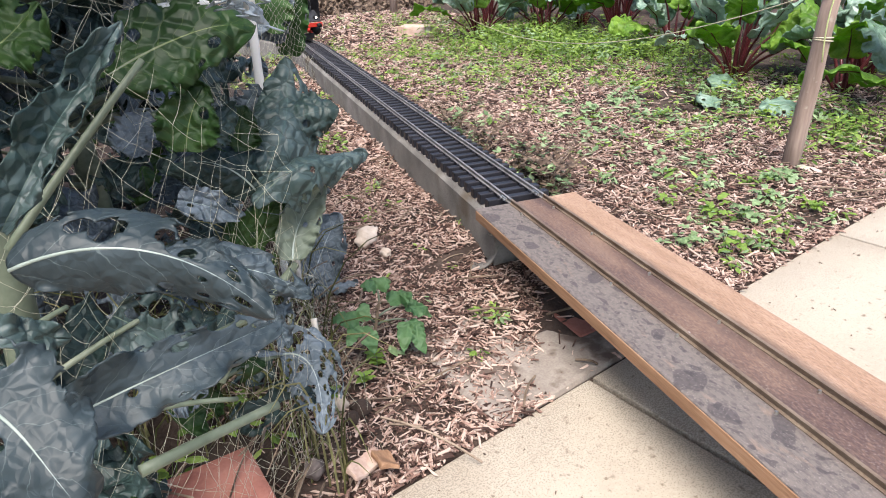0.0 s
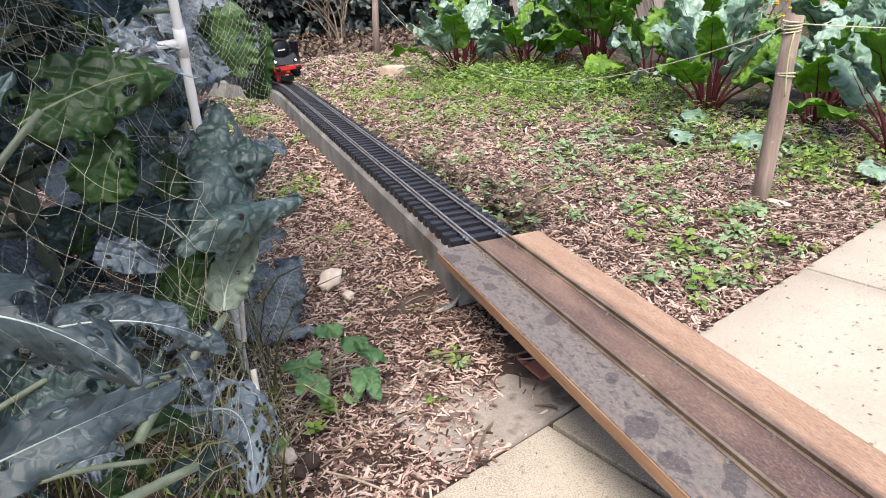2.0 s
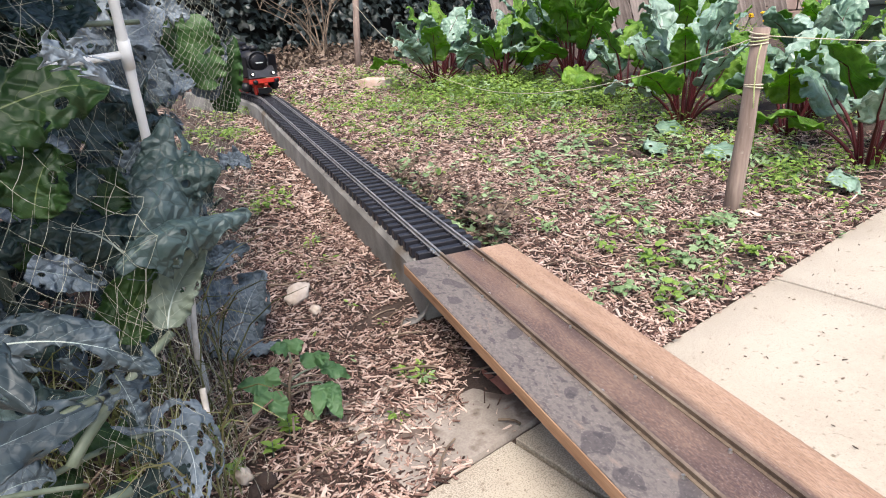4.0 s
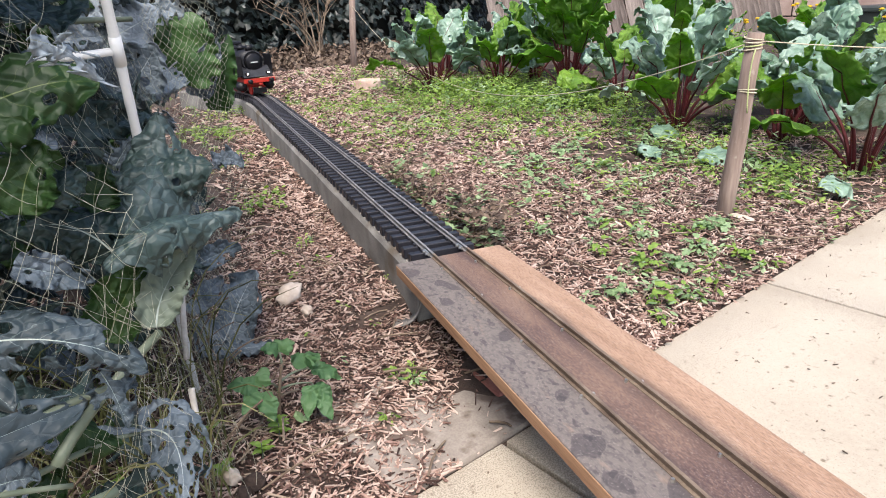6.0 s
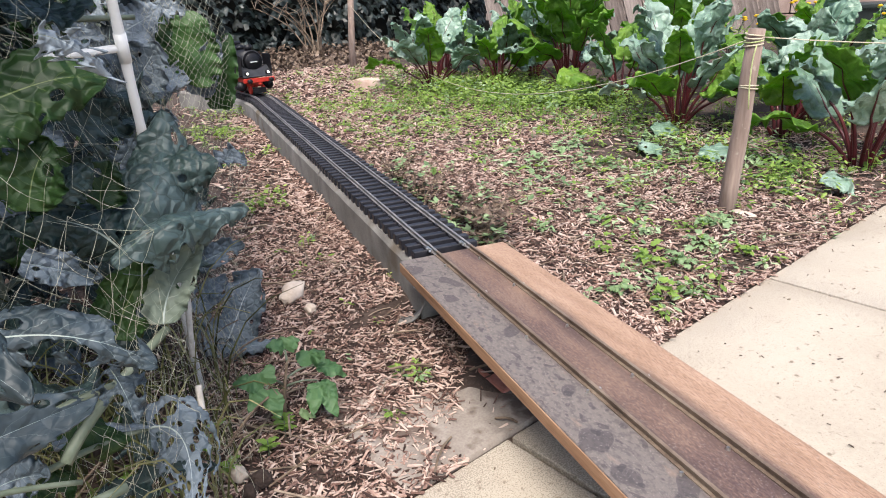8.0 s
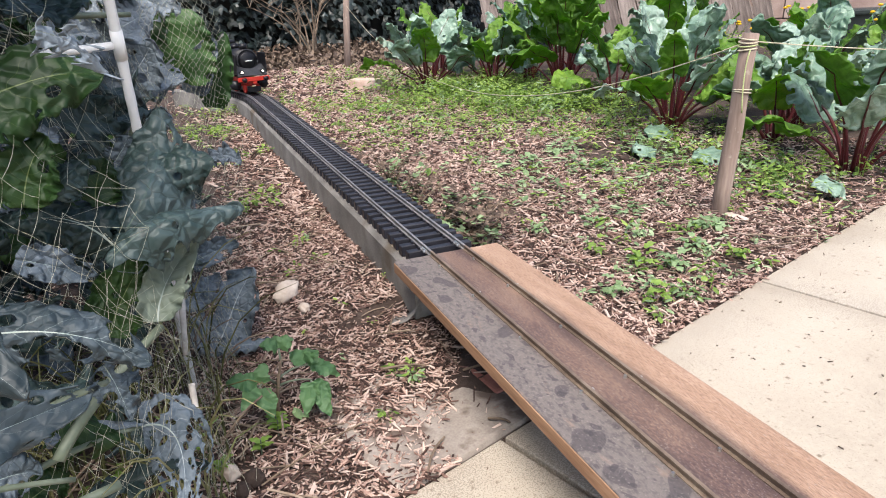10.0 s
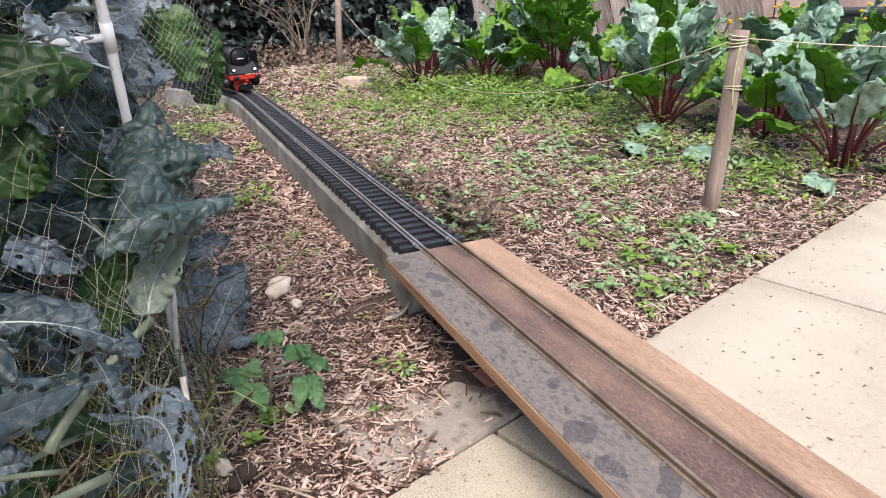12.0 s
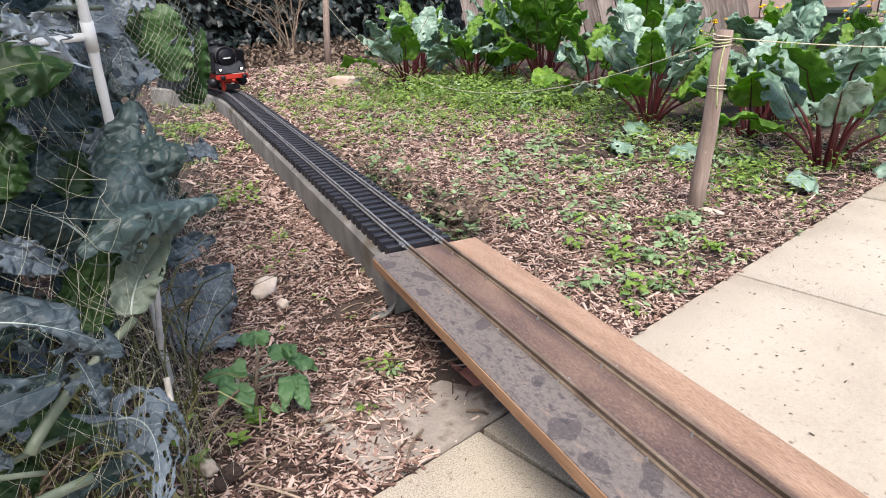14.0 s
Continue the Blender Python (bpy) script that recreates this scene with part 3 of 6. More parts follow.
def build_backdrop():
    # ivy at the far side, before a sheet coloured near-black as its shade
    tagged(part("ivy_shade_sheet", box(6.4, 0.06, 1.9, (1.95, 5.0, 0.93)), M_IVYSHADE), "near-black backing sheet standing in for shade behind ivy", "fence", kind="structure")
    heap = Heap()
    for i in range(3400):
        x, z = rng.uniform(-0.6, 4.6), rng.uniform(0.0, 1.0) ** 1.15 * 1.3
        y = 4.92 - rng.uniform(0, 0.22) - 0.10 * noise.noise(Vector((x * 2, z * 2, 0)))
        r = rng.uniform(0.025, 0.055)
        m = Matrix.Translation((x, y, z)) @ Euler((radians(rng.uniform(30, 80)), rng.uniform(-0.5, 0.5), rng.uniform(-0.7, 0.7))).to_matrix().to_4x4() @ Matrix.Rotation(rng.uniform(-0.8, 0.8), 4, "Z")
        shape = [(0, -0.2, 0), (0.75, -0.75, -0.12), (0.95, 0.05, -0.2), (0.45, 0.45, -0.1), (0, 1.25, -0.25), (-0.45, 0.45, -0.1), (-0.95, 0.05, -0.2), (-0.75, -0.75, -0.12), (0, 0.2, 0.08)]
        heap.add([m @ (Vector(p) * r) for p in shape], [(8, k, (k + 1)) for k in range(7)] + [(8, 7, 0)])
    heap.done("ivy_wall", M_IVY, "dense dark glossy ivy leaves along the garden's far side", "ivy")
    # bare tan twigs in front of the ivy
    shrub = tagged(empty("bare_shrub", (2.25, 4.25, 0)), "leafless tan branched shrub in front of the ivy", "shrub")
    for i in range(11):
        a0 = rng.uniform(-0.1, 0.1)
        top = Vector((rng.uniform(-0.55, 0.35), rng.uniform(-0.15, 0.15), rng.uniform(0.35, 0.85)))
        pts = bend((a0, rng.uniform(-0.05, 0.05), -0.02), (a0 + top.x * 0.2, 0, top.z * 0.7), top, 8)
        pts = [p + noise.noise_vector(p * 9) * 0.02 for p in pts]
        v, f = tube(pts, [0.008 * (1 - 0.8 * k / 7) for k in range(8)], 5)
        br = put_mesh("branch", v, f, M_DEADSTEM, shrub)
        for k in range(3, 8):
            for _ in range(2):
                e = pts[k] + Vector((rng.uniform(-0.12, 0.12), rng.uniform(-0.08, 0.04), rng.uniform(0.0, 0.12)))
                v, f = tube([pts[k], (pts[k] + e) / 2 + Vector((0, 0, 0.01)), e], [0.003, 0.0022, 0.001], 4)
                put_mesh("twig", v, f, M_DEADSTEM, br)
    # low brown litter bed at the ivy's foot
    heap = Heap()
    for i in range(5200):
        x, y = rng.uniform(0.6, 3.4), rng.uniform(3.55, 4.75)
        hgt = 0.11 * min(1, (y - 3.5) / 0.35)
        z = rng.uniform(0, 1) ** 1.2 * hgt * (0.6 + 0.6 * noise.noise(Vector((x * 5, y * 5, 1)))) + 0.01
        r = rng.uniform(0.012, 0.03)
        m = Matrix.Translation((x, y, max(0.006, z))) @ Euler((rng.uniform(-1, 1), rng.uniform(-1, 1), rng.uniform(0, 6.3))).to_matrix().to_4x4()
        heap.add([m @ (Vector(p) * r) for p in ((-1, 0, 0), (0, -0.5, 0.2), (1, 0, 0), (0, 0.5, 0.2))], [(0, 1, 2), (0, 2, 3)])
    heap.done("leaf_litter", M_LITTER, "low bed of dry brown leaves below the ivy", "leaf litter")
    # timber edging of that bed
    ob = part("bed_edging", box(1.5, 0.03, 0.05, (0, 0, 0.02), 0.004, cuts=4, wobble=0.004), M_POST)
    ob.matrix_basis = pose(2.75, 3.85, 0, 0, 0, -28)
    tagged(ob, "weathered low timber board edging the back bed", "edging")
    # block wall on the far right
    wall = tagged(empty("wall_block"), "pinkish weathered block wall behind the garden", "wall", kind="structure")
    wall.matrix_basis = pose(5.55, 1.3, 0, 0, 0, -68)
    part("wall_core", box(6.0, 0.10, 1.5, (0, 0.06, 0.75)), M_MORTAR, wall, "dark mortar core")
    me = None
    for r in range(7):
        for c in range(-7, 8):
            if me is None:
                br = part("block", box(0.392, 0.10, 0.152, bevel=0.006), M_WALLBRICK, wall)
                me = br.data
            else:
                br = new("block", me)
                br.parent = wall
            br.matrix_basis = pose(c * 0.40 + (0.2 if r % 2 else 0), rng.uniform(-0.004, 0.004), 0.08 + r * 0.16)
    # leaning fence panel of grey boards
    panel = tagged(empty("fence_panel"), "old grey overlapping board fence panel leaning on the wall", "fence panel")
    panel.matrix_basis = pose(4.20, 2.72, 0, 0, 0, -54.5) @ pose(0, 0, 0, -12, 0, 0)
    for i in range(16):
        x = -1.06 + i * 0.137
        bm = box(0.124, 0.020, 1.5, (0, 0, 0.75), 0.004, cuts=3, wobble=0.008)
        b = part("fence_board", bm, M_BOARDS, panel)
        b.matrix_basis = pose(x, (i % 2) * 0.004, 0, 0, -15 + rng.uniform(-1.2, 1.2), -9)
    for z in (0.25, 1.2):
        part("fence_rail", box(2.2, 0.03, 0.06, (-0.04 - z * 0.27, 0.035, z), 0.004), M_BOARDS, panel)


def build_posts():
    post = tagged(empty("stake", (0.774, 0.188, 0)), "weathered round wooden stake leaning, bound with twine", "stake")
    pts = [Vector((0.0, 0.0, -0.05)), Vector((0.002, -0.004, 0.06)), Vector((0.005, -0.01, 0.16)), Vector((0.006, -0.012, 0.25)), Vector((0.008, -0.016, 0.331))]
    v, f = tube(pts, [0.0158, 0.0155, 0.0148, 0.0142, 0.0140], 18)
    ob = put_mesh("pole", v, f, M_POST, post, "", True)
    for i, (z, mat) in enumerate([(0.322, M_TWINE), (0.317, M_TWINE), (0.311, M_GREENTWINE), (0.304, M_TWINE), (0.236, M_TWINE), (0.232, M_TWINE)]):
        c = Vector((0.0065, -0.0135, z))
        ring = [c + Vector((math.cos(a) * 0.0152, math.sin(a) * 0.0152, 0.002 * math.sin(a + i))) for a in (2 * math.pi * k / 18 for k in range(19))]
        put_mesh("twine_wrap", *tube(ring, 0.0013, 5), mat, post, "", True)
    tail = bend((-0.008, -0.026, 0.305), (-0.022, -0.024, 0.27), (-0.018, -0.03, 0.20), 10)
    put_mesh("twine_tail", *tube(tail, 0.0013, 5), M_GREENTWINE, post, "green twine end hanging down", True)
    far = tagged(empty("stake", (2.0, 3.385, 0)), "thin grey-brown stake with twine at the back bed", "stake")
    v, f = tube([(0, 0, -0.05), (0.012, -0.005, 0.2), (0.03, -0.012, 0.5)], [0.022, 0.021, 0.019], 12)
    put_mesh("pole", v, f, M_POST, far, "", True)
    line = tagged(empty("twine_line"), "sagging pale twine strung between the stakes", "string")
    p0, p1 = Vector((2.02, 3.375, 0.385)), Vector((0.781, 0.172, 0.318))
    pts = []
    for k in range(33):
        t = k / 32
        p = p0.lerp(p1, t)
        p.z -= 0.30 * 4 * t * (1 - t) * (0.75 + 0.25 * t)
        pts.append(p)
    put_mesh("strand", *tube(pts, 0.0011, 5), M_TWINE, line, "", True)
    q1 = Vector((1.95, -0.65, 0.33))
    pts = []
    for k in range(17):
        t = k / 16
        p = p1.lerp(q1, t)
        p.z -= 0.045 * 4 * t * (1 - t)
        pts.append(p)
    put_mesh("strand", *tube(pts, 0.0010, 5), M_TWINE, line, "", True)
    end = tagged(empty("stake", (1.95, -0.65, 0.0)), "weathered wooden stake holding the twine's other end", "stake")
    put_mesh("pole", *tube([(0, 0, -0.01), (0, 0, 0.35)], 0.016, 14), M_POST, end, "", True)

# ---- plants ----
FACE = Vector((-0.22, -0.80, 0.42))
UPWARD = Vector((-0.15, -0.55, 0.80))


def leaf_mesh(base, tip, width, arch, ruffle, holes, facing, nu=22, nv=10, taper=0.55, lobes=0.0, seed=0, cup=0.0, puff=0.0034):
    """A leaf blade: a bent midrib from base to tip, a rounded outline with wavy edges, blisters and eaten holes."""
    r = random.Random(seed)
    base, tip = Vector(base), Vector(tip)
    d = tip - base
    length = d.length
    t0 = d.normalized()
    side = t0.cross(facing)
    side = side.normalized() if side.length > 1e-3 else t0.orthogonal().normalized()
    up = side.cross(t0).normalized()
    ph = [r.uniform(0, 6.3) for _ in range(4)]
    verts, uvs, faces = [], [], []
    for i in range(nu + 1):
        u = i / nu
        c = base + d * u + up * (arch * 4 * u * (1 - u)) - Vector((0, 0, arch * 0.9)) * u ** 3
        w = width * 0.5 * (math.sin(math.pi * min(1, 0.06 + 0.94 * u ** taper)) ** 0.62)
        w *= 1 + 0.10 * math.sin(9 * u + ph[0]) + lobes * max(0.0, math.sin(u * 26 + ph[1])) * 0.5
        for j in range(nv + 1):
            v = j / nv * 2 - 1
            e = abs(v) ** 2
            jag = 1 + (0.12 * noise.noise(Vector((u * 9, v * 3, seed * 1.7))) + 0.09 * noise.noise(Vector((u * 31, v, seed * 2.9))) + 0.04 * math.sin(u * 40 + ph[2])) * (1 if abs(v) > 0.9 else 0)
            wave = ruffle * e * (math.sin(u * 14 + ph[2] + (1.3 if v > 0 else 0)) + 0.6 * math.sin(u * 31 + ph[3]))
            blister = puff * abs(noise.noise((c + side * (v * w)) * 62 + Vector((seed, 0, 0)))) ** 0.7
            p = c + side * (v * w * jag) + up * (wave + blister + cup * width * (v * v))
            verts.append(p)
            uvs.append((u, j / nv))
    k = nv + 1
    for i in range(nu):
        for j in range(nv):
            u, v = (i + 0.5) / nu, (j + 0.5) / nv
            if holes:
                n1 = noise.noise(Vector((u * 11, v * 6.5, seed * 3.1)))
                if abs(v - 0.5) > 0.07 and n1 > 0.62 - holes * 1.15:
                    continue
                if abs(v - 0.5) > 0.34 and noise.noise(Vector((u * 17, v * 9, seed * 5.3))) > 0.45 - holes * 0.9:
                    continue
            faces.append((i * k + j, i * k + j + 1, (i + 1) * k + j + 1, (i + 1) * k + j))
    mid = [verts[i * k + nv // 2] + up * -0.0008 for i in range(nu)]
    return verts, faces, uvs, mid, length


def thicken(ob, t):
    md = ob.modifiers.new("thickness", "SOLIDIFY")
    md.thickness, md.offset = t, 0.0


LEAF_SEED = [0]


def blade_mesh(base, ctrl, tip, width, fold, holes, ruffle, facing, nu, nv, seed, puff):
    """A savoyed blade on a curved midrib: folded along it, quilted between the veins, frilled at the rim, with round eaten holes."""
    r = random.Random(seed)
    line = bend(base, ctrl, tip, nu + 1)
    length = sum((line[i + 1] - line[i]).length for i in range(nu))
    ph = [r.uniform(0, 6.3) for _ in range(5)]
    eaten = []
    anchor = (r.random(), r.choice((0.2, 0.8)))
    for _ in range(holes):
        if holes < 60 and r.random() < 0.55:
            c = (min(0.96, max(0.05, r.gauss(anchor[0], 0.14))), min(0.97, max(0.03, r.gauss(anchor[1], 0.13))))
        else:
            c = (r.uniform(0.06, 0.97), r.choice((r.uniform(0.04, 0.44), r.uniform(0.56, 0.96))))
        size = (r.uniform(0.0016, 0.0046) if r.random() < 0.7 else r.uniform(0.004, 0.009)) * (0.5 if holes > 40 else 1.0)
        ru, rv = min(0.09, size / length * r.uniform(0.8, 1.5)), min(0.16, size / width)
        if abs(c[1] - 0.5) > rv + 0.02:
            eaten.append((c[0], c[1], ru, rv))

    def outline(u):
        w = 0.5 * width * math.sin(math.pi * min(1.0, 0.07 + 0.93 * u ** 0.72)) ** 0.55
        return w * (1 + 0.06 * math.sin(7 * u + ph[0]))
    verts, uvs, faces = [], [], []
    for i in range(nu + 1):
        t = (line[min(i + 1, nu)] - line[max(i - 1, 0)]).normalized()
        side = t.cross(facing)
        side = side.normalized() if side.length > 1e-3 else t.orthogonal().normalized()
        up = side.cross(t).normalized()
        for j in range(nv + 1):
            u, v = i / nu, j / nv
            for cu, cv, ru, rv in eaten:
                du, dv = (u - cu) / ru, (v - cv) / rv
                dd = math.sqrt(du * du + dv * dv)
                if 0.02 < dd < 1.0:
                    u, v = cu + du / dd * ru, cv + dv / dd * rv
            u, v = min(1.0, max(0.0, u)), min(1.0, max(0.0, v))
            q = v * 2 - 1
            e = q * q
            w = outline(u)
            if abs(q) > 0.86:
                w *= 1 + 0.10 * noise.noise(Vector((u * 12, q, seed * 1.7))) + 0.07 * noise.noise(Vector((u * 40, q, seed * 2.9)))
            ang = fold * (0.35 + 0.65 * abs(q)) * 1.6
            out = q * w * math.cos(ang)
            lift = abs(q) * w * math.sin(ang)
            frill = ruffle * e * e * (math.sin(u * 17 + ph[2] + (1.3 if q > 0 else 0)) + 0.7 * math.sin(u * 39 + ph[3]))
            p = line[i] + (t * ((u - i / nu) * length)) + side * out + up * (lift + frill)
            if puff:
                dist = noise.voronoi(p * 88 + noise.noise_vector(p * 60) * 0.25 + Vector((seed, 0, 0)))[0]
                p += up * (puff * min(1.0, (dist[1] - dist[0]) * 1.7) ** 0.6 * min(1.0, abs(q) * 5 + 0.1))
            p += up * (0.010 * width / 0.06 * noise.noise(p * 22 + Vector((0, seed, 0))))
            verts.append(p)
            uvs.append((u, v))
    k = nv + 1
    for i in range(nu):
        for j in range(nv):
            u, v = (i + 0.5) / nu, (j + 0.5) / nv
            if any(((u - cu) / ru) ** 2 + ((v - cv) / rv) ** 2 < 0.92 for cu, cv, ru, rv in eaten):
                continue
            if abs(v - 0.5) > 0.38 and noise.noise(Vector((u * 13, v * 6, seed * 5.3))) > 0.40:
                continue
            faces.append((i * k + j, i * k + j + 1, (i + 1) * k + j + 1, (i + 1) * k + j))
    return verts, faces, uvs, [verts[i * k + nv // 2] for i in range(nu)]


def kale_leaf(plant, base, ctrl, tip, width, mat, fold=0.0, holes=3, ruffle=0.005, rib=0.8, facing=None, fine=True, puff=None):
    LEAF_SEED[0] += 1
    nu, nv = (72, 40) if fine else (30, 16)
    if holes > 60:
        nu, nv = 120, 64
    v, f, uv, mid = blade_mesh(base, ctrl, tip, width, fold, holes, ruffle, facing or FACE, nu, nv, LEAF_SEED[0], puff if puff is not None else 0.0005 if mat is M_KALENETSUN else 0.0021 if mat in (M_KALE, M_KALEBLUE) else 0.0012)
    leaf = put_mesh("leaf", v, f, mat, plant, "", True, uv)
    thicken(leaf, 0.0007)
    mid = mid[::3]
    n = len(mid)
    put_mesh("midrib", *tube(mid, [0.0006 * rib * (1.08 - k / n) for k in range(n)], 6), M_STEM if rib < 1.1 else M_RIB, leaf, "pale leaf rib", True)
    return leaf


def stalk(plant, a, b, c, r, mat=None):
    put_mesh("leaf_stalk", *tube(bend(a, b, c, 9), [r * (1.12 - 0.03 * k) for k in range(9)], 8), mat or M_STEM, plant, "", True)


def build_kale():
    plant = tagged(empty("kale_plant", (0, 0, 0)), "tall blue-green kale, leaves eaten into holes, under netting", "kale")
    trunk = bend((-0.47, 0.13, -0.02), (-0.44, 0.12, 0.22), (-0.43, 0.10, 0.46), 9)
    put_mesh("trunk", *tube(trunk, [0.016, 0.015, 0.014, 0.013, 0.012, 0.011, 0.010, 0.009, 0.007], 10), M_STEM, plant, "", True)
    # dark crinkled leaves that lean over the chips
    kale_leaf(plant, (-0.295, 0.063, 0.253), (-0.257, 0.054, 0.286), (-0.198, 0.071, 0.263), 0.046, M_KALE, fold=-0.5, holes=3, facing=UPWARD)
    kale_leaf(plant, (-0.280, 0.089, 0.258), (-0.236, 0.103, 0.290), (-0.223, 0.139, 0.334), 0.068, M_KALE, fold=-0.3, holes=2)
    kale_leaf(plant, (-0.251, 0.117, 0.285), (-0.230, 0.104, 0.301), (-0.202, 0.099, 0.298), 0.056, M_KALE, fold=-0.4, holes=1)
    kale_leaf(plant, (-0.283, 0.088, 0.254), (-0.303, 0.087, 0.292), (-0.340, 0.104, 0.279), 0.048, M_KALE, fold=-0.3, holes=4, rib=1.4)
    kale_leaf(plant, (-0.342, 0.069, 0.268), (-0.325, 0.060, 0.261), (-0.304, 0.063, 0.247), 0.023, M_KALEBLUE, fold=0.2, holes=4)
    kale_leaf(plant, (-0.331, 0.066, 0.298), (-0.327, 0.066, 0.320), (-0.310, 0.071, 0.336), 0.038, M_KALEGREEN, fold=0.15, holes=2)
    kale_leaf(plant, (-0.314, 0.080, 0.298), (-0.307, 0.076, 0.310), (-0.289, 0.085, 0.316), 0.031, M_KALE, fold=-0.3, holes=2)
    kale_leaf(plant, (-0.287, 0.097, 0.282), (-0.285, 0.101, 0.297), (-0.274, 0.102, 0.312), 0.033, M_KALEGREEN, fold=0.1, holes=3)
    kale_leaf(plant, (-0.255, 0.157, 0.298), (-0.249, 0.157, 0.305), (-0.241, 0.157, 0.315), 0.024, M_KALEBLUE, holes=3)
    kale_leaf(plant, (-0.291, 0.136, 0.266), (-0.283, 0.125, 0.269), (-0.274, 0.123, 0.271), 0.023, M_KALEBLUE, holes=3)
    kale_leaf(plant, (-0.272, 0.065, 0.201), (-0.263, 0.079, 0.226), (-0.233, 0.074, 0.249), 0.035, M_KALEBACK, fold=0.3, holes=1, rib=1.6)
    kale_leaf(plant, (-0.300, 0.088, 0.191), (-0.287, 0.096, 0.215), (-0.261, 0.091, 0.244), 0.043, M_KALEGREEN, fold=0.2, holes=2)
    # grey bloomed leaf lying low behind the seedling
    kale_leaf(plant, (-0.153, 0.338, 0.009), (-0.110, 0.374, 0.038), (-0.073, 0.374, 0.092), 0.083, M_KALEPALE, fold=0.32, holes=6, ruffle=0.010, facing=UPWARD)
    kale_leaf(plant, (-0.168, 0.361, 0.068), (-0.145, 0.371, 0.079), (-0.114, 0.378, 0.093), 0.044, M_KALEPALE, fold=0.5, holes=4)
    kale_leaf(plant, (-0.154, 0.326, 0.030), (-0.129, 0.313, 0.021), (-0.094, 0.301, 0.024), 0.022, M_KALEPALE, fold=-0.2, holes=3, facing=UPWARD)
    kale_leaf(plant, (-0.161, 0.340, 0.130), (-0.128, 0.354, 0.135), (-0.095, 0.354, 0.136), 0.035, M_KALEBLUE, fold=0.3, holes=4)
    kale_leaf(plant, (-0.069, 0.466, 0.212), (-0.053, 0.452, 0.226), (-0.042, 0.434, 0.212), 0.033, M_KALEBLUE, fold=0.3, holes=2, facing=UPWARD)
    # eaten leaves close to the path
    kale_leaf(plant, (-0.379, 0.002, 0.254), (-0.333, -0.016, 0.257), (-0.303, -0.026, 0.222), 0.038, M_KALEBLUE, fold=-0.35, holes=16, rib=1.2, puff=0.0016)
    kale_leaf(plant, (-0.321, 0.002, 0.215), (-0.317, -0.004, 0.205), (-0.317, -0.016, 0.184), 0.026, M_KALEBLUE, fold=-0.2, holes=26, ruffle=0.008)
    kale_leaf(plant, (-0.442, -0.090, 0.311), (-0.394, -0.113, 0.329), (-0.368, -0.147, 0.287), 0.041, M_KALESMOOTH, fold=-0.45, holes=26, rib=1.3, puff=0.0006)
    kale_leaf(plant, (-0.443, -0.087, 0.240), (-0.392, -0.083, 0.244), (-0.340, -0.079, 0.244), 0.034, M_KALESMOOTH, fold=0.25, holes=10, rib=1.3, puff=0.0005)
    kale_leaf(plant, (-0.474, -0.101, 0.280), (-0.454, -0.113, 0.264), (-0.446, -0.140, 0.235), 0.053, M_KALESMOOTH, fold=-0.2, holes=12, rib=1.8, puff=0.0005)
    kale_leaf(plant, (-0.475, -0.034, 0.256), (-0.451, -0.032, 0.257), (-0.429, -0.027, 0.245), 0.028, M_KALE, holes=6)
    kale_leaf(plant, (-0.401, 0.036, 0.218), (-0.379, 0.023, 0.199), (-0.366, 0.020, 0.177), 0.046, M_KALE, holes=8)
    kale_leaf(plant, (-0.302, 0.044, 0.140), (-0.271, 0.033, 0.143), (-0.298, -0.007, 0.098), 0.051, M_KALEPALE, fold=-0.25, holes=80, ruffle=0.006, rib=1.4)
    kale_leaf(plant, (-0.356, 0.050, 0.151), (-0.329, 0.053, 0.148), (-0.300, 0.043, 0.141), 0.015, M_KALEPALE, fold=-0.4, holes=26)
    kale_leaf(plant, (-0.392, 0.019, 0.157), (-0.376, 0.022, 0.160), (-0.363, 0.017, 0.153), 0.029, M_KALEBLUE, holes=6)
    kale_leaf(plant, (-0.381, 0.033, 0.124), (-0.366, 0.037, 0.130), (-0.350, 0.037, 0.131), 0.035, M_KALEGREEN, fold=0.2, holes=4)
    kale_leaf(plant, (-0.386, 0.025, 0.186), (-0.368, 0.019, 0.197), (-0.343, 0.029, 0.197), 0.036, M_KALE, fold=-0.2, holes=14)
    # leaves high on the stem
    kale_leaf(plant, (-0.440, -0.014, 0.301), (-0.407, -0.005, 0.343), (-0.363, 0.009, 0.383), 0.029, M_KALE, fold=0.5, holes=4)
    kale_leaf(plant, (-0.364, 0.073, 0.351), (-0.321, 0.066, 0.376), (-0.273, 0.064, 0.369), 0.058, M_KALEGREEN, fold=-0.2, holes=10, rib=1.0)
    kale_leaf(plant, (-0.311, 0.016, 0.397), (-0.295, 0.018, 0.393), (-0.279, 0.029, 0.372), 0.018, M_KALEPALE, fold=-0.4, holes=10, ruffle=0.009)
    kale_leaf(plant, (-0.420, 0.061, 0.372), (-0.406, 0.061, 0.379), (-0.389, 0.070, 0.391), 0.040, M_KALEGREEN, holes=4)
    kale_leaf(plant, (-0.301, 0.237, 0.415), (-0.276, 0.234, 0.412), (-0.229, 0.245, 0.412), 0.060, M_KALE, fold=0.1, holes=4, facing=UPWARD)
    kale_leaf(plant, (-0.338, 0.236, 0.263), (-0.324, 0.237, 0.274), (-0.306, 0.237, 0.293), 0.040, M_KALEPALE, fold=0.1, holes=2)
    kale_leaf(plant, (-0.316, 0.114, 0.297), (-0.307, 0.114, 0.311), (-0.302, 0.127, 0.326), 0.033, M_KALEGREEN, holes=2)
